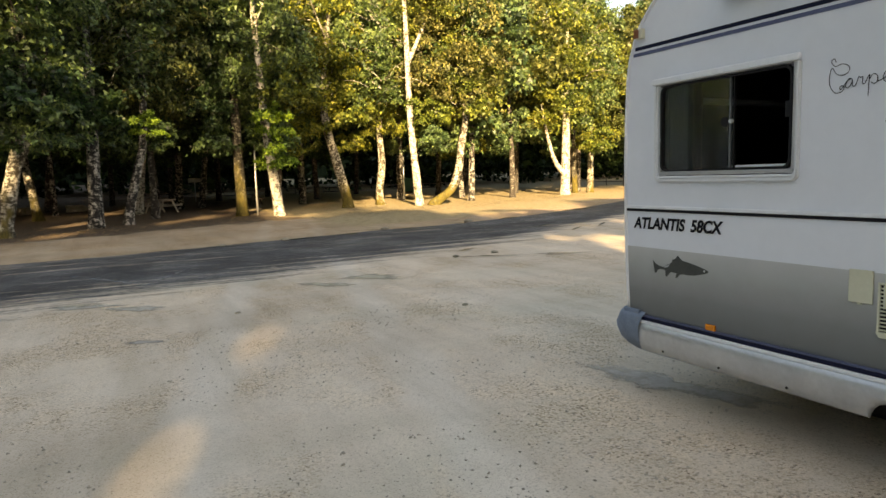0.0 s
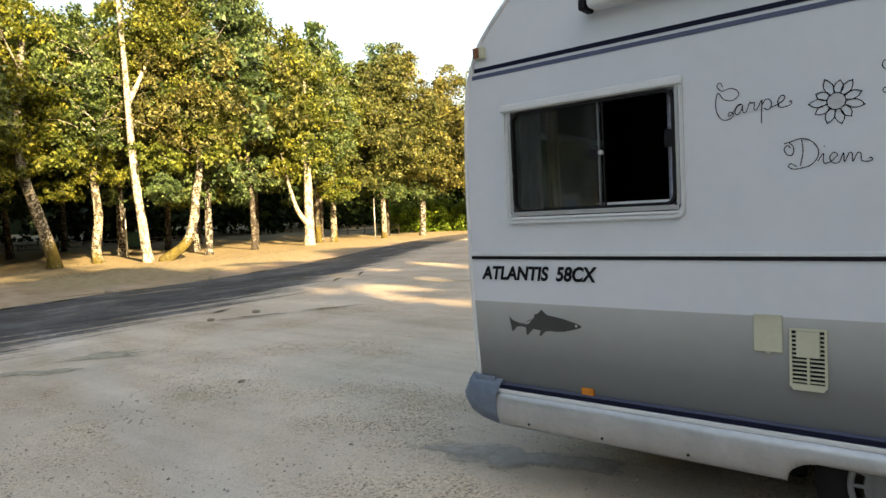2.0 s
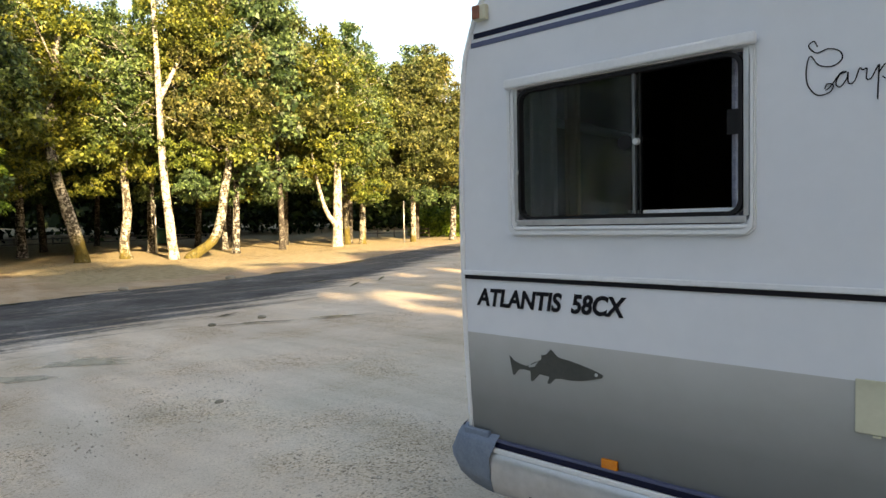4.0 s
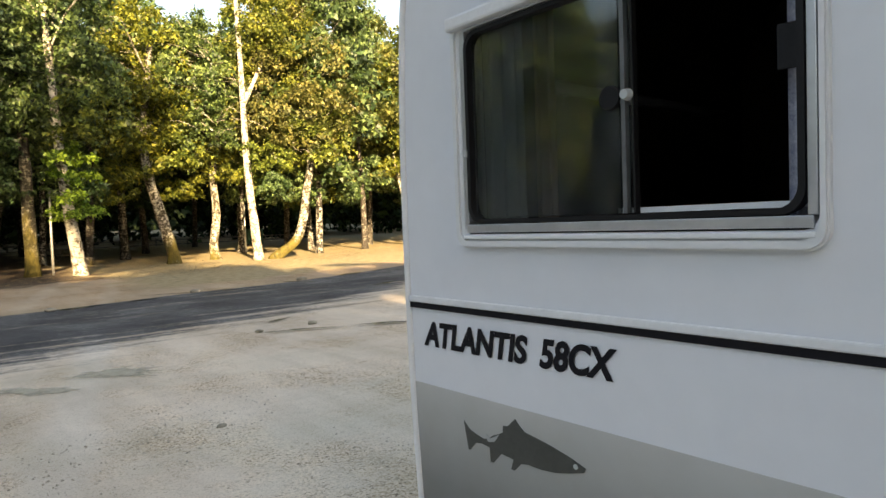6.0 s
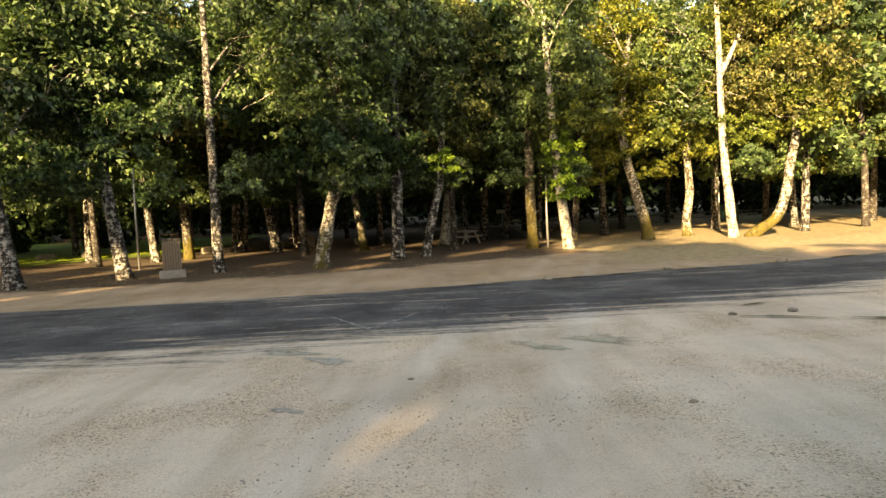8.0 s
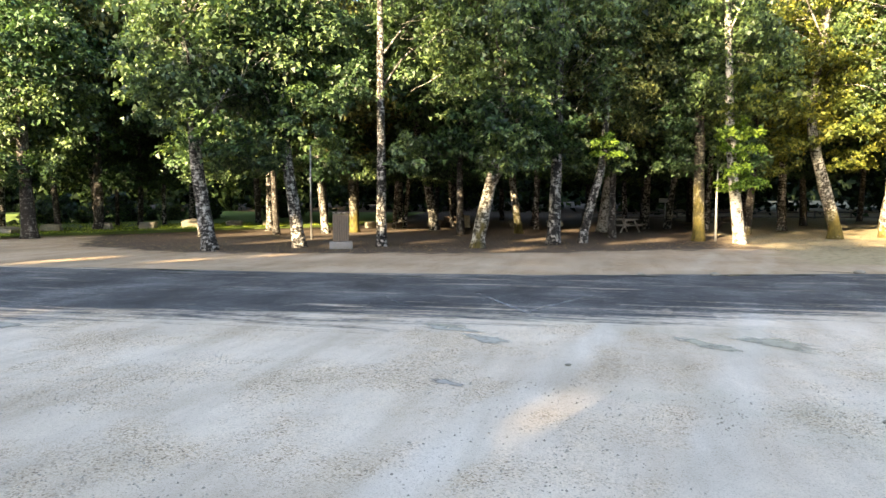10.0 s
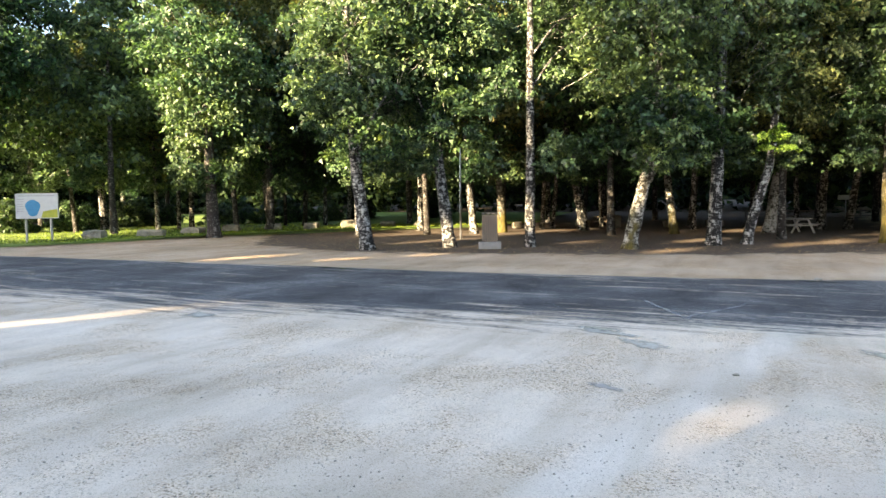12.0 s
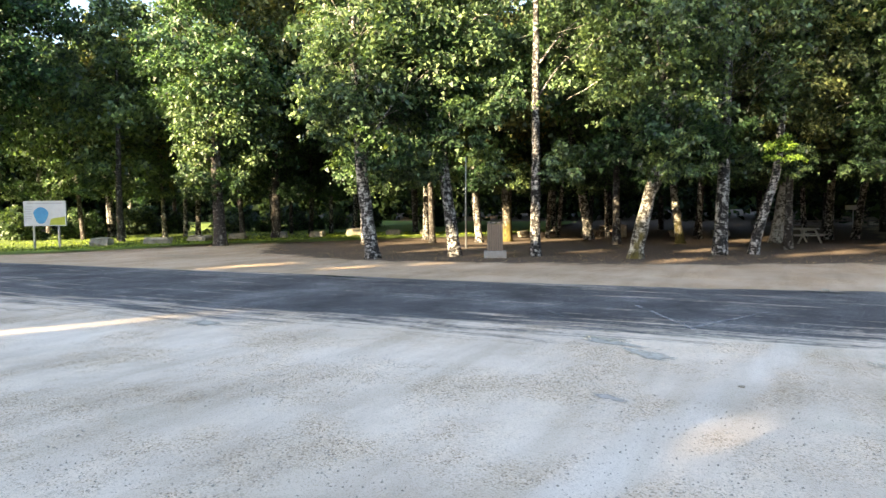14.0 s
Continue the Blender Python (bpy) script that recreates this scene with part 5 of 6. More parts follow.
# the deepest trees get an extra low dark crown to keep skylight out
for k, (x, y, r, lean, bark, kind) in enumerate(inner):
    rnd = random.Random(300 + k)
    tree(x, y, r, up(0, lean * 2, 11, rnd.uniform(-0.2, 0.2)), bark, [(kind + "_far", rnd.uniform(-0.5, 0.5), lean, 9.6 + rnd.uniform(-0.6, 0.8), rnd.uniform(1.1, 1.3))] + ([("green_far", 0, 0.5, 12.0, 1.1)] if y > 23 else [("dark_far", 0, -0.5, 8.2, 1.0)] if x < -44.5 else [("olive_far", 0.5, 0.5, 14.5, 1.25)] if -36.5 < y < -24 and x < -29 else []),
         [("dark" if kind == "dark" else "green", rnd.uniform(0, 0.8), rnd.uniform(-0.8, 0.8), rnd.uniform(4.2, 5.2), rnd.uniform(0.8, 1.3))],
         label="tree in the shaded grove with a %s trunk" % {BARK_PALE: "pale", BARK_DARK: "dark", BARK_YELLOW: "yellow mossy"}.get(bark, "mossy"), seed=400 + k, group=GROVE, branches=2)
tree(-16.0, -40.5, 0.4, up(0, -0.3, 14), BARK_DARK, [("dark", 0, 0, 13.0, 1.2), ("dark", 1.2, 1.8, 8.6, 1.1), ("dark", 2.0, -2.6, 10.0, 1.2), ("dark", -1.5, 2.4, 12.5, 1.1)], [("dark", 0.3, 2.4, 4.4, 1.4)], label="large dark-leaved tree by the lawn", seed=470, group=GROVE)
# an unseen belt of tall trees, added on the sunny side to shade the car park; a few gaps are cut where sun patches fall
GAPS = [(-2.95, -1.66, 0.17), (-0.75, -2.83, 0.14), (-4.6, -10.8, 0.27), (-3.2, -11.6, 0.27), (-6.0, -9.9, 0.24), (-5.3, -10.4, 0.24), (-14.3, -16.9, 0.42), (-13.0, -17.3, 0.34),
        (-14.5, -13.4, 0.4), (-17.0, -11.5, 0.42), (-21.5, -12.0, 0.55), (-24.5, -8.5, 0.55), (-27.0, -4.0, 0.7), (-26.0, -14.5, 0.55), (-23, -15.5, 0.5), (-29, -10, 0.6), (-20.5, -4.5, 0.5),
        (-8.8, 6.2, 0.10), (-8.4, 6.7, 0.12), (-7.6, 6.6, 0.12), (-7.3, 7.4, 0.10), (-8.2, 7.2, 0.10), (-5.7, 5.7, 0.12), (-4.5, 5.8, 0.14), (-6.4, 7.2, 0.08), (-8.0, 8.9, 0.14), (-7.0, 8.9, 0.12), (-5.0, 7.6, 0.10), (-11.0, 9.0, 0.2), (-11.1, 10.7, 0.2),
        (-11.1, 12.7, 0.25), (-9.5, 12.1, 0.25), (-18.5, -16.2, 0.2), (-21.3, -13.6, 0.2), (-24.5, -0.8, 0.3), (-27.0, 0.9, 0.4), (-30.0, -8.2, 0.35), (-34.0, -14.4, 0.4)]


def build_belt():
    r = np.random.default_rng(21)
    cs, sp = [], []
    for i in range(9200):
        y = r.uniform(-75, 62)
        top = 17.2 + 1.6 * math.sin(y * 0.35) + 1.0 * math.sin(y * 0.93 + 1) + (1.5 if y > -54 else -3.0) + 3.8 * max(0.0, min(1.0, (-21 - y) / 5.0)) * (1 if y > -54 else 0) + 1.0 * max(0.0, 1 - abs(y + 28) / 5.0)
        cs.append((30 + r.uniform(0, 7), y, top * r.uniform(0.02, 1)))
        sp.append(r.uniform(0.8, 1.4))
    # a few clumps above the rest, added to shade the grove's upper crowns
    for i in range(62):
        y = -27 + 12.5 * r.uniform(0, 1) ** 1.1
        low = 23.4 + 1.2 * noise.noise((y * 0.5, 3, 0))
        cs.append((30 + r.uniform(0, 7), y, low + (31 - low) * r.uniform(0, 1)))
        sp.append(r.uniform(1.0, 1.5))
    # denser stretch that keeps the sun off the lower trunks
    for i in range(850):
        cs.append((30 + r.uniform(0, 7), r.uniform(-36, -18), r.uniform(13, 21.5)))
        sp.append(r.uniform(0.8, 1.3))
    me = leaf_cloud("shelter_belt", cs, sp, 24, 0.95, LEAF_GREEN, 22)
    co = np.empty(len(me.vertices) * 3)
    me.vertices.foreach_get("co", co)
    tri = co.reshape(-1, 3, 3)
    mid = tri.mean(axis=1)
    s = np.array(SUN_DIR)
    drop = np.zeros(len(mid), bool)
    for k, (gx, gy, rad) in enumerate(GAPS):
        if k < 2:  # small clear holes: no part of a leaf reaches in
            for wa, wb, wc in itertools.product((0, 1, 2), repeat=3):
                if wa + wb + wc:
                    w = (tri[:, 0] * wa + tri[:, 1] * wb + tri[:, 2] * wc) / (wa + wb + wc) - np.array([gx, gy, 0.0])
                    drop |= np.linalg.norm(w - np.outer(w @ s, s), axis=1) < rad
            continue
        w = mid - np.array([gx, gy, 0.0])
        off = w - np.outer(w @ s, s)
        drop |= np.linalg.norm(off, axis=1) < rad + (0.2 if k < 6 else 0.3)
    bm = bmesh.new()
    bm.from_mesh(me)
    bm.faces.ensure_lookup_table()
    bmesh.ops.delete(bm, geom=[f for f, d in zip(bm.faces[:], drop) if d], context="FACES")
    bm.to_mesh(me)
    bm.free()
    tagged(new("shelter_belt", me), "tall leafy belt out of view, placed on the sunny side to shade the car park", "trees", kind="stuff")


build_belt()


# far woods that close the view
def build_woods():
    r = np.random.default_rng(5)
    cs, sp = [], []
    for i in range(5200):
        y = -125 + 215 * r.uniform(0, 1)
        x = -56 - r.uniform(0, 14) + 4 * math.sin(y * 0.05)
        cs.append((x, y, r.uniform(0, 1) ** 0.85 * 17 + 0.8))
        sp.append(r.uniform(1.0, 1.8))
    for i in range(2000):
        x = -60 + 100 * r.uniform(0, 1)
        cs.append((x, 66 + r.uniform(0, 12) + abs(x) * 0.1, r.uniform(0.3, 13.5)))
        sp.append(r.uniform(1.0, 1.8))
    for i in range(2600):
        x = -62 + 85 * r.uniform(0, 1)
        cs.append((x, -78 - r.uniform(0, 14), r.uniform(0.3, 18)))
        sp.append(r.uniform(1.0, 1.8))
    # leaves here are darkened in colour to stand for shade among the trunks
    me = leaf_cloud("woods", cs, sp, 34, 0.66, LEAF_WOODS_SHADED, 6)
    tagged(new("woods", me), "dense woodland closing the view behind the grove, its shade put into near-black leaf colour", "woods", kind="stuff")
    # an added near-black sheet behind it stands for shade in the leaf gaps
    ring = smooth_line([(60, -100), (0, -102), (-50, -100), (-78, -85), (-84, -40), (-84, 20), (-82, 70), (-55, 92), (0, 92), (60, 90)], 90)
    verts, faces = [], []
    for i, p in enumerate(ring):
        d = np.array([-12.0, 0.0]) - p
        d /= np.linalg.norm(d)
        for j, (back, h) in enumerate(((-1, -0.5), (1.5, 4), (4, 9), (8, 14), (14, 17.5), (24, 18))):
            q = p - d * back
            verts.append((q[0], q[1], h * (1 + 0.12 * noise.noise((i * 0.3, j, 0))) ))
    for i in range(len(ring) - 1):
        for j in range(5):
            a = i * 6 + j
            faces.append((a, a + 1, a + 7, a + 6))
    tagged(new("backdrop", mesh_from("backdrop", verts, faces, surface("dark_backdrop_sheet", (0.006, 0.01, 0.006), (0.02, 0.032, 0.014), 0.95, 0.35, strength=1.0, local=False, spec=0.05), True)), "added near-black sheet behind the woods that closes the bright gaps", "backdrop", kind="structure")


build_woods()


def build_hedge():
    r = np.random.default_rng(8)
    cs, sp = [], []
    for i in range(260):
        u = r.uniform(0, 1)
        cs.append((-43 + 11 * u + r.uniform(-0.6, 0.6), 44 + 3.5 * u + r.uniform(-0.6, 0.6), r.uniform(0.25, 2.9 + 0.4 * math.sin(u * 17))))
        sp.append(r.uniform(0.45, 0.7))
    ob = new("hedge", leaf_cloud("hedge", cs, sp, 100, 0.2, LEAF_BRIGHT, 9))
    tagged(ob, "bright green leafy hedge at the bend of the road", "hedge", kind="stuff")


build_hedge()


def shrub(x, y, s, kind, seed):
    """A few bent stems carrying loose sprays of leaves."""
    t = thing("shrub", x, y, 0, "low leafy shrub in the undergrowth beyond the lawn", "shrub", "undergrowth beyond the lawn")
    rnd = random.Random(seed)
    z0 = max(0.0, -40 - x) * 0.05
    for k in range(4):
        a, h = rnd.uniform(0, 6.28), s * rnd.uniform(0.8, 1.5)
        ox, oy = math.cos(a) * s * 0.6, math.sin(a) * s * 0.6
        link("stem", tube_mesh("stem", smooth_line([(x, y, -0.1), (x + ox * 0.4, y + oy * 0.4, z0 + h * 0.5), (x + ox, y + oy, z0 + h)], 6), [0.035, 0.03, 0.025, 0.02, 0.015, 0.01], BARK_DARK, 5), t)
        ob = link("foliage", SPRAYS[kind][k % 2], t)
        ob.matrix_basis = pose(x + ox, y + oy, z0 + h * 0.8, 0, 0, rnd.uniform(0, 360)) @ Matrix.Scale(s, 4)


for k, (x, y, s, kind) in enumerate([(-31.0, -50.0, 1.1, "dark"), (-33.5, -48.5, 1.3, "green"), (-36.0, -46.5, 1.0, "dark"), (-38.5, -44.0, 1.2, "green"), (-40.5, -41.5, 1.0, "dark"), (-42.5, -39.0, 1.3, "dark"), (-44.5, -36.5, 1.0, "green"),
                                      (-46.0, -33.5, 1.2, "dark"), (-26.5, -45.5, 1.2, "green"), (-23.5, -47.0, 1.3, "green"), (-48.0, -28.0, 1.1, "dark"), (-35.0, -50.5, 1.4, "dark"), (-41.5, -45.5, 1.4, "dark")]):
    shrub(x, y, s, kind, 700 + k)


# ---- lawn, boulders and furniture of the grove ----
def build_lawn():
    bm = bmesh.new()
    edge = smooth_line([(-12.5, -60), (-13.2, -40), (-14.6, -32.5), (-19.5, -30.8), (-24.5, -29.6), (-30, -26.5), (-35, -23), (-41, -19), (-46, -17)], 50)
    back = smooth_line([(-54, -70), (-55, -50), (-55, -35), (-54, -17)], 50)
    rows = []
    for i in range(50):
        rows.append([bm.verts.new((*(edge[i] * (1 - j / 12) + back[i] * (j / 12)), 0.04 + 0.10 * min(1, j / 2) + 0.10 * noise.noise((i * 0.15, j * 0.4, 0)) + max(0, -40 - (edge[i] * (1 - j / 12) + back[i] * (j / 12))[0]) * 0.05)) for j in range(13)])
    for i in range(49):
        for j in range(12):
            bm.faces.new((rows[i][j], rows[i + 1][j], rows[i + 1][j + 1], rows[i][j + 1]))
    tagged(part("lawn", bm, GRASS_GROUND, smooth=True), "mown green lawn striped with tree shade", "lawn", kind="structure")
    r = np.random.default_rng(3)
    cs = []
    for i in range(9000):
        u, w = r.uniform(0, 49), r.uniform(0, 1) ** 1.6
        p = edge[int(u)] * (1 - w) + back[int(u)] * w
        cs.append((p[0], p[1], 0.10 + 0.1 * min(1, w * 6)))
    me = leaf_cloud("grass", cs, [0.35] * len(cs), 6, 0.07, GRASS_BLADE, 4)
    co = np.empty(len(me.vertices) * 3)
    me.vertices.foreach_get("co", co)
    co = co.reshape(-1, 3, 3)
    co[:, :, 2] = 0.13 + (co[:, :, 2] - co[:, :, 2].min(axis=1)[:, None]) + 0.07 * np.clip((-20 - co[:, :, 0]) / 20, 0, 1)
    me.vertices.foreach_set("co", co.ravel())
    tagged(new("grass", me), "short green grass blades on the lawn", "grass", kind="stuff")


build_lawn()


def boulder(x, y, sx, sy, sz, turn, seed):
    bm = bmesh.new()
    bmesh.ops.create_cube(bm, size=1.0)
    bmesh.ops.subdivide_edges(bm, edges=bm.edges[:], cuts=3, use_grid_fill=True)
    for v in bm.verts:
        d = v.co.normalized() * 0.62
        v.co = v.co.lerp(d, 0.35)
        q = noise.noise_vector(v.co * 2.6 + Vector((seed * 3.1, 0, 0)))
        v.co += q * 0.13
    bmesh.ops.transform(bm, matrix=pose(x, y, 0.1 + sz * 0.42, 0, 0, turn) @ Matrix.Diagonal((sx, sy, sz, 1)), verts=bm.verts)
    ob = part("boulder", bm, ROCK)
    return tagged(ob, "rough squared limestone boulder at the edge of the lawn", "boulder", "boulders edging the lawn")


for k, (x, y, sx, sy, sz) in enumerate([(-19.6, -33.2, 1.0, 0.7, 0.5), (-21.9, -31.7, 1.4, 0.7, 0.45), (-25.1, -32.0, 1.2, 0.8, 0.45), (-28.1, -32.0, 1.0, 0.8, 0.5), (-30.3, -30.5, 1.0, 0.7, 0.5), (-32.5, -29.1, 0.95, 0.7, 0.5),
                                        (-34.8, -27.5, 1.3, 0.8, 0.62), (-36.3, -25.4, 0.95, 0.7, 0.5), (-36.9, -23.0, 1.0, 0.7, 0.5), (-37.5, -16.2, 0.6, 0.5, 0.4), (-40.0, -12.5, 0.9, 0.6, 0.45), (-39.5, -10.2, 0.5, 0.5, 0.8),
                                        (-40.0, -7.0, 0.8, 0.5, 0.4), (-41, -4.5, 1.0, 0.6, 0.4)]):
    boulder(x, y, sx, sy, sz, 117 + 11 * math.sin(k * 2.3), k)


def info_board():
    t = thing("information_board", -17.4, -34.3, 0, "white information board with a blue map on two steel posts", "sign")
    u = Vector((-0.46, 0.888, 0))
    c = Vector((-17.4, -34.3, 0))
    m = Matrix.Translation(c) @ pose(0, 0, 0, 0, 0, 117.4)
    for s in (-0.63, 0.63):
        boxed("post", (s - 0.05, -0.04, -0.1), (s + 0.05, 0.04, 2.4), STEEL, t, 0.01, "", m)
    pan = boxed("panel", (-1.06, -0.09, 1.25), (1.06, -0.041, 2.5), SIGN_WHITE, t, 0.006, "white printed panel", m)
    def flat(name, loop, mat, d):
        bm = panel_xz(bmesh.new(), loop, -0.0915 - d, -0.0905)
        bmesh.ops.transform(bm, matrix=m, verts=bm.verts)
        part(name, bm, mat, pan)
    flat("green_corner", [(0.2, 1.29), (1.02, 1.29), (1.02, 1.72), (0.6, 1.66), (0.3, 1.6)], SIGN_GREEN, 0.002)
    flat("blue_map", [(-0.2 + 0.36 * math.cos(a) * (1 + 0.15 * math.sin(3 * a)), 1.78 + 0.42 * math.sin(a)) for a in np.linspace(0, 6.0, 20)], SIGN_BLUE, 0.004)
    for k in range(6):
        flat("text_bar", [(-0.98, 2.2 - 0.12 * k), (-0.98, 2.235 - 0.12 * k), (-0.62 - 0.03 * (k % 3), 2.235 - 0.12 * k), (-0.62 - 0.03 * (k % 3), 2.2 - 0.12 * k)], SIGN_GREY, 0.002)
    flat("text_bar", [(-0.9, 2.36), (-0.9, 2.42), (0.9, 2.42), (0.9, 2.36)], SIGN_GREY, 0.002)
    for s in (-1.07, 1.06):
        boxed("frame_edge", (s, -0.1, 1.24), (s + 0.012, -0.035, 2.51), STEEL, t, 0.0, "", m)
    boxed("frame_edge", (-1.07, -0.1, 2.501), (1.07, -0.035, 2.515), STEEL, t, 0.0, "", m)


info_board()


def litter_bin():
    t = thing("litter_bin", -20.0, -10.85, 0, "slatted timber litter bin on a concrete base", "bin")
    m = pose(-20.0, -10.85, 0, 0, 0, 113)
    boxed("base", (-0.42, -0.36, -0.03), (0.42, 0.36, 0.26), CONCRETE, t, 0.03, "concrete base", m)
    boxed("liner", (-0.25, -0.22, 0.262), (0.25, 0.22, 1.24), BLACK, t, 0.0, "", m)
    for k in range(7):
        x = -0.29 + 0.0835 * k
        for y0 in (-0.27, 0.235):
            boxed("slat", (x, y0, 0.27), (x + 0.075, y0 + 0.035, 1.26), WOOD, t, 0.004, "", m)
    for k in range(5):
        y = -0.22 + 0.09 * k
        for x0 in (-0.29, 0.257):
            boxed("slat", (x0, y, 0.27), (x0 + 0.033, y + 0.08, 1.26), WOOD, t, 0.004, "", m)
    boxed("lid", (-0.31, -0.29, 1.28), (0.31, 0.29, 1.35), BARK_DARK, t, 0.02, "dark lid", m)


litter_bin()


def pole(x, y, h, label):
    t = thing("lamp_pole", x, y, 0, label, "pole")
    link("shaft", tube_mesh("shaft", [(x, y, -0.1), (x, y, h * 0.5), (x, y + 0.03, h)], [0.05, 0.045, 0.035], STEEL, 10), t)
    link("cap", tube_mesh("cap", [(x, y + 0.03, h), (x, y + 0.03, h + 0.05)], [0.045, 0.03], STEEL, 10), t)


pole(-25.4, -14.6, 4.3, "thin galvanised pole standing among the trees")
pole(-26.6, 3.15, 3.2, "thin grey pole beside a mossy trunk")
pole(-31.5, 31.0, 3.0, "thin grey pole at the roadside")
pole(-35.5, 14.6, 2.8, "thin grey pole among the trees")


def picnic_table(x, y, turn, mat, label):
    t = thing("picnic_table", x, y, 0, label, "picnic table", "picnic tables in the grove")
    m = pose(x, y, 0, 0, 0, turn)
    for k in range(4):
        boxed("top_plank", (-0.9, -0.36 + 0.18 * k, 0.70), (0.9, -0.36 + 0.18 * k + 0.165, 0.745), mat, t, 0.005, "", m)
    for s in (-0.78, 0.6):
        boxed("bench_plank", (-0.9, s, 0.42), (0.9, s + 0.18, 0.46), mat, t, 0.005, "", m)
    for xx in (-0.6, 0.6):
        boxed("cross_beam", (xx - 0.03, -0.76, 0.35), (xx + 0.03, 0.76, 0.419), mat, t, 0.0, "", m)
        boxed("top_beam", (xx - 0.03, -0.34, 0.63), (xx + 0.03, 0.34, 0.699), mat, t, 0.0, "", m)
        for s in (-1, 1):
            bm = box(bmesh.new(), (-0.028, -0.04, 0), (0.028, 0.04, 0.75), 0.0, pose(xx + 0.06, s * 0.6, -0.03, s * 26, 0, 0))
            bmesh.ops.transform(bm, matrix=m, verts=bm.verts)
            part("leg", bm, mat, t)


# sunlit and shaded tables differ in timber colour as well
picnic_table(-34.8, -0.3, 30, WOOD_SUNLIT, "timber picnic table with its sunlight put into paler wood")
picnic_table(-41.0, -11.6, 20, WOOD, "grey timber picnic table in deep shade")
picnic_table(-40.5, 5.5, 35, WOOD, "grey timber picnic table in deep shade")


def rail_fence(pts, label):
    t = thing("rail_fence", *pts[0], 0, label, "fence")
    for k, (x, y) in enumerate(pts):
        link("post", tube_mesh("post", [(x, y, -0.1), (x, y, 0.95)], [0.06, 0.055], WOOD, 8), t)
        if k:
            px, py = pts[k - 1]
            for z in (0.5, 0.85):
                link("rail", tube_mesh("rail", [(px, py, z), (x, y, z)], [0.045, 0.04], WOOD, 8), t)


rail_fence([(-46 + 1.8 * k, 39.5 + 0.5 * k) for k in range(5)], "low round-timber rail fence at the bend")
rail_fence([(-50.5, -3 + 2.4 * k) for k in range(14)], "low round-timber rail fence deep in the grove")


def small_sign():
    t = thing("small_sign", -46.0, 2.9, 0, "small white plate on a post in the grove", "sign")
    boxed("post", (-46.03, 2.87, 0.1), (-45.97, 2.93, 1.9), STEEL, t)
    boxed("plate", (-45.965, 2.45, 1.62), (-45.94, 3.35, 1.92), SIGN_WHITE, t)


small_sign()
bin2 = thing("container", -45.5, 19.5, 0, "green metal container in the grove's shade", "container")
boxed("tank", (-46.2, 18.9, 0.3), (-45.2, 20.2, 1.35), GREEN_METAL, bin2, 0.06)
boxed("lid", (-46.25, 18.85, 1.36), (-45.15, 20.25, 1.45), GREEN_METAL, bin2, 0.02)
for sx in (-46.1, -45.4):
    for sy in (18.95, 20.05):
        boxed("foot", (sx, sy, 0.05), (sx + 0.1, sy + 0.1, 0.299), BLACK, bin2)

# ---- small things on the ground ----
for k, (x, y, lx, ly, tn) in enumerate([(-5.45, -2.85, 0.5, 0.22, 62), (-6.0, -3.4, 0.6, 0.2, 70), (-5.0, -9.5, 0.5, 0.32, 40)]):
    blob_patch("puddle", x, y, lx, ly, tn, 0.010, PUDDLE, "shallow drying puddle in a dip", "puddle", 40 + k)
for k, (x, y, lx, ly, tn) in enumerate([(-11.7, -12.0, 1.3, 0.16, 86), (-11.1, -11.4, 0.7, 0.1, 86), (-11.5, -17.5, 0.5, 0.08, 84), (-12.6, -0.6, 0.6, 0.09, 84), (-11.6, -5.6, 0.45, 0.07, 86)]):
    blob_patch("puddle", x, y, lx, ly, tn, 0.020, WET, "dark wet hollow in the asphalt", "puddle", 50 + k)
for k in (0, 1, 2, 4, 5, 7, 8, 11):
    u = (k + 0.3 * math.sin(k * 5)) / 12
    y = 1.5 + 22 * u
    blob_patch("pothole", far_edge_x(y) + 0.25 + 0.2 * math.sin(k * 3), y, 0.16 + 0.08 * math.sin(k * 2.1), 0.55 + 0.25 * math.cos(k * 1.7), 12 + 15 * u, 0.020, WET, "dark broken edge of the asphalt", "asphalt edge", 60 + k)
for k in (0, 3, 4):
    blob_patch("pothole", -8.0 - 0.72 * k, 3.4 + 1.55 * k, 0.07, 0.45 + 0.1 * k, 25 + 4 * k, 0.020, WET, "dark crack where asphalt meets gravel", "asphalt edge", 80 + k)


for k, (x, y, lx, ly, tn, lab) in enumerate([(0.12, 0.36, 0.75, 0.26, 12, "damp blue-grey stain under the motorhome"), (-3.52, -2.86, 0.24, 0.10, 55, "damp grey hollow in the gravel")]):
    blob_patch("damp_patch", x, y, lx, ly, tn, 0.008, DAMP, lab, "stain", 90 + k, ragged=0.5)
for k, (x, y, lx, ly, tn) in enumerate([(-5.9, 0.5, 0.75, 0.26, 46), (-5.7, -0.3, 0.5, 0.22, 50), (-6.2, -3.5, 0.4, 0.2, 70)]):
    blob_patch("puddle", x, y, lx, ly, tn, 0.010, MOSSY, "drying green-tinged puddle with silt and litter", "puddle", 95 + k, ragged=0.45)
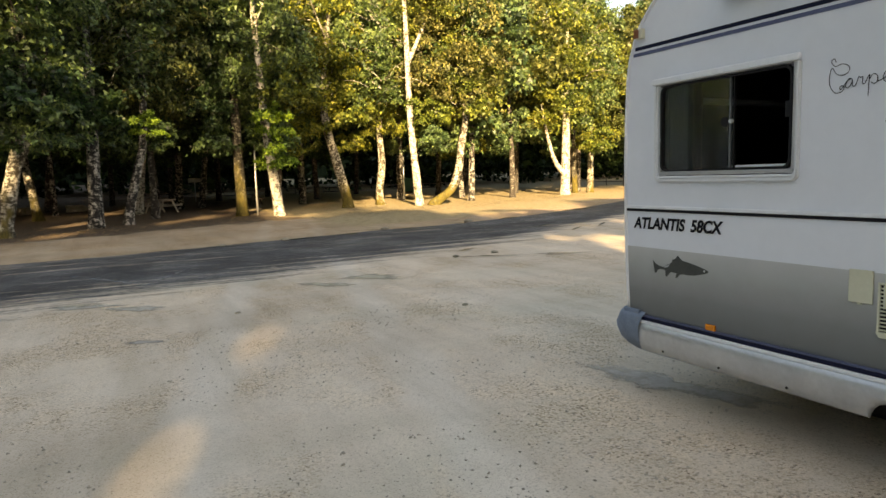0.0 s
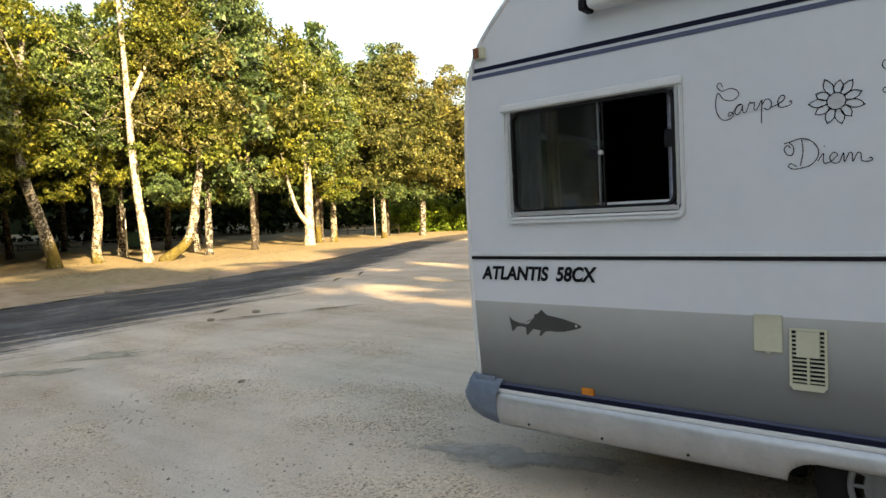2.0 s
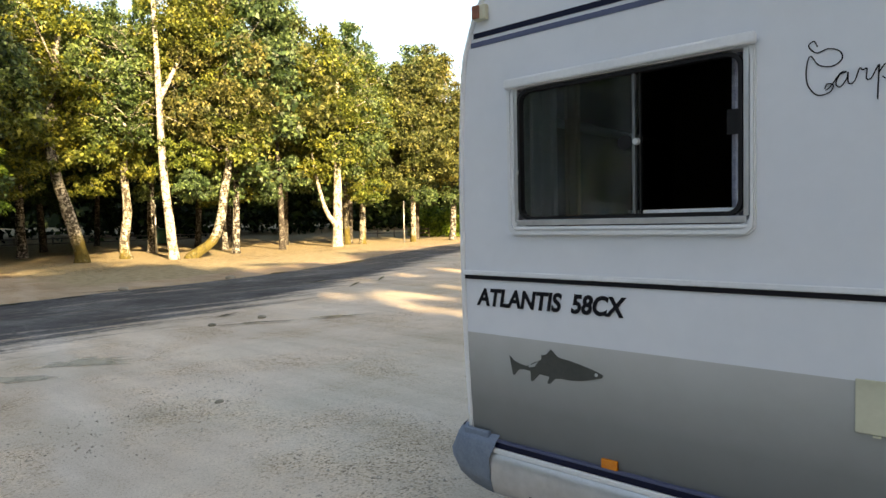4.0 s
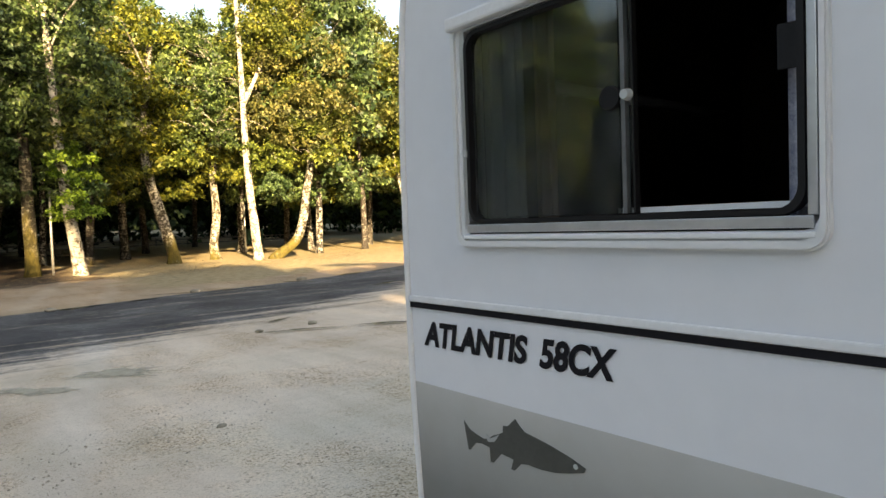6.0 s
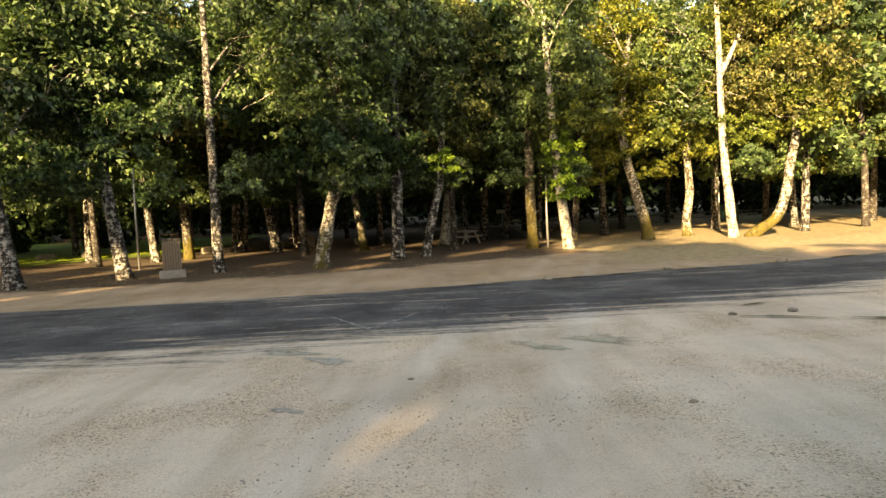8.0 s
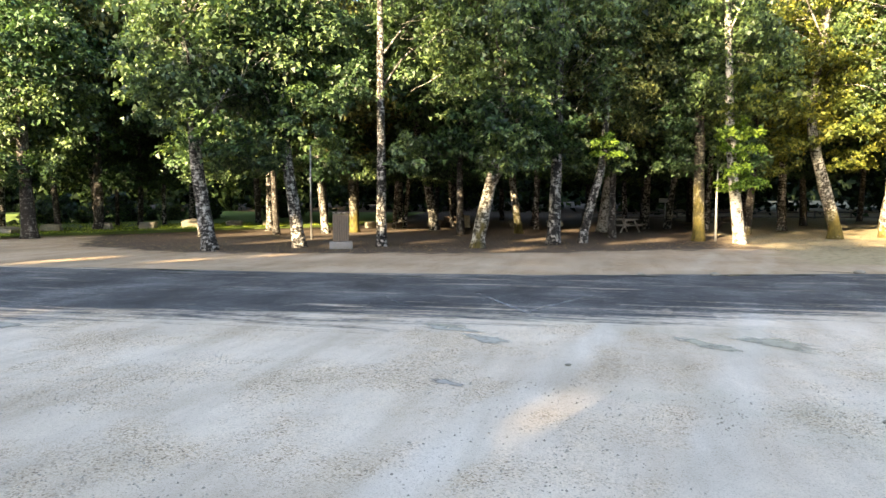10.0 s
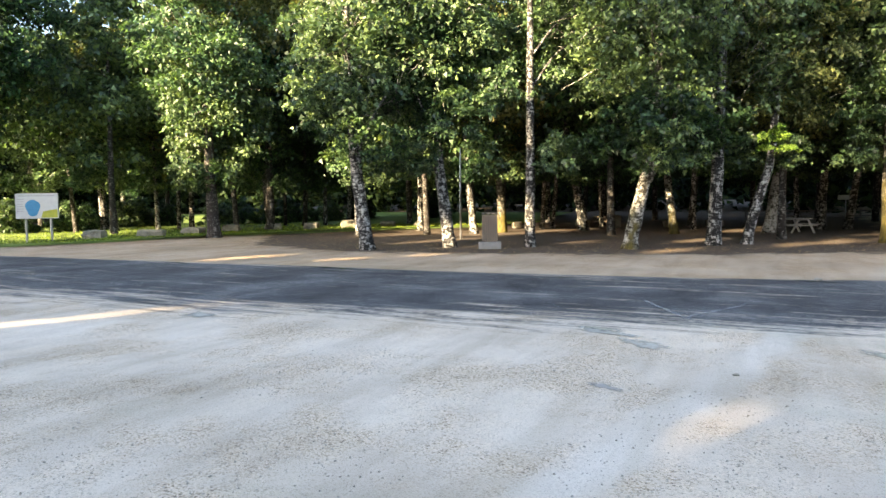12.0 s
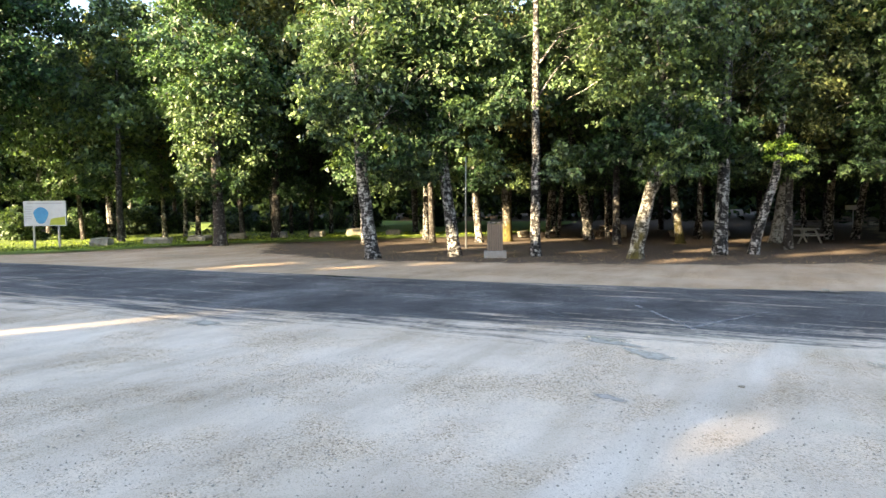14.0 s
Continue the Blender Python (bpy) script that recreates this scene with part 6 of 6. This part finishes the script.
for k, (x, y, lx, ly, tn) in enumerate([(-6.8, 3.2, 0.65, 0.12, 62), (-6.25, 4.4, 0.7, 0.11, 66), (-14.25, 3.7, 0.75, 0.13, 70), (-13.7, 4.9, 0.5, 0.09, 74), (-14.4, 7.0, 0.7, 0.12, 22), (-17.4, 14.0, 0.3, 1.5, 12), (-11.7, 8.1, 0.12, 0.6, 25)]):
    blob_patch("pothole", x, y, lx, ly, tn, 0.024, WET, "dark broken hollow along the asphalt edge", "asphalt edge", 100 + k, ragged=0.5)


def chalk_line(x0, y0, x1, y1, w):
    d = Vector((x1 - x0, y1 - y0, 0))
    s = d.normalized().cross(Vector((0, 0, 1))) * w / 2
    bm = bmesh.new()
    fade = bm.verts.layers.float.new("fade")
    n = 8
    for i in range(n):
        if i == 6:
            continue
        a, b = Vector((x0, y0, 0)) + d * (i / n), Vector((x0, y0, 0)) + d * ((i + 0.97) / n)
        vs = []
        for p in (a + s * 0.7, b + s, b - s * 0.8, a - s):
            lump = 0.015 * noise.noise((p.x * 0.35, p.y * 0.35, 0)) + 0.006 * noise.noise((p.x * 1.3, p.y * 1.3, 3))
            vs.append(bm.verts.new((p.x, p.y, lump + 0.018)))
            vs[-1][fade] = 0.7
        bm.faces.new(vs)
    tagged(part("faded_marking", bm, CHALK), "faded pale line on the asphalt", "road marking", kind="structure")


chalk_line(-7.25, -2.48, -9.4, -3.72, 0.11)
chalk_line(-7.5, -2.55, -9.6, -1.55, 0.08)
chalk_line(-7.66, -4.51, -8.5, -5.2, 0.06)


def build_pebbles():
    r = np.random.default_rng(12)
    n = 15000
    base = np.array([(1, 0, 0), (0, 1, 0), (-1, 0, 0), (0, -1, 0), (0, 0, 0.7), (0, 0, -0.4)], float)
    tri = np.array([(0, 1, 4), (1, 2, 4), (2, 3, 4), (3, 0, 4), (1, 0, 5), (2, 1, 5), (3, 2, 5), (0, 3, 5)])
    verts, faces = [], []
    for i in range(n):
        x, y = r.uniform(-4.6, 3.0), r.uniform(-6.5, 1.4)
        if noise.noise((x * 0.8, y * 0.8, 5)) < -0.05:
            continue
        s = 0.003 + 0.009 * r.uniform() ** 3
        a = r.uniform(0, 6.28)
        rot = np.array([[math.cos(a), -math.sin(a), 0], [math.sin(a), math.cos(a), 0], [0, 0, 1]])
        v = (base * (1 + 0.35 * r.normal(size=(6, 1)))) @ rot.T * s
        z = 0.015 * noise.noise((x * 0.35, y * 0.35, 0)) + 0.006 * noise.noise((x * 1.3, y * 1.3, 3))
        b0 = len(verts)
        verts += [tuple(q) for q in v + (x, y, z + 0.002)]
        faces += [tuple(int(c) for c in t + b0) for t in tri]
    tagged(new("pebbles", mesh_from("pebbles", verts, faces, PEBBLE)), "loose small limestone chippings on the gravel", "pebbles", kind="stuff")


build_pebbles()
stone_spots = [(-7.2, 2.7, 0.05), (-7.25, 3.6, 0.06), (-13.2, 1.0, 0.09), (-14.2, 4.2, 0.1), (-12.9, -0.6, 0.07), (-3.2, 0.6, 0.03), (-4.4, -1.8, 0.025), (-14.8, 7.4, 0.12)]
for k, (x, y, s) in enumerate(stone_spots):
    bm = bmesh.new()
    bmesh.ops.create_icosphere(bm, subdivisions=2, radius=s)
    for v in bm.verts:
        v.co += noise.noise_vector(v.co / s + Vector((k, 0, 0))) * s * 0.3
    bmesh.ops.transform(bm, matrix=Matrix.Translation((x, y, s * 0.35)) @ Matrix.Diagonal((1, 1.3, 0.6, 1)), verts=bm.verts)
    tagged(part("stone", bm, ROCK), "small pale stone lying on the ground", "stone", "loose stones")


def build_fallen_leaves():
    r = np.random.default_rng(17)
    cs = []
    while len(cs) < 1500:
        y = r.uniform(-30, 24)
        x = tree_line_x(y) + 1.2 - abs(r.normal()) * 4.0
        cs.append((x, y, 0.03))
    me = leaf_cloud("fallen_leaves", cs, [0.5] * len(cs), 6, 0.11, FALLEN, 18)
    co = np.empty(len(me.vertices) * 3)
    me.vertices.foreach_get("co", co)
    co = co.reshape(-1, 3)
    co[:, 2] = 0.035 + np.abs(co[:, 2] - 0.03) * 0.06
    me.vertices.foreach_set("co", co.ravel())
    tagged(new("fallen_leaves", me), "brown fallen leaves scattered under the trees", "leaves", kind="stuff")


build_fallen_leaves()
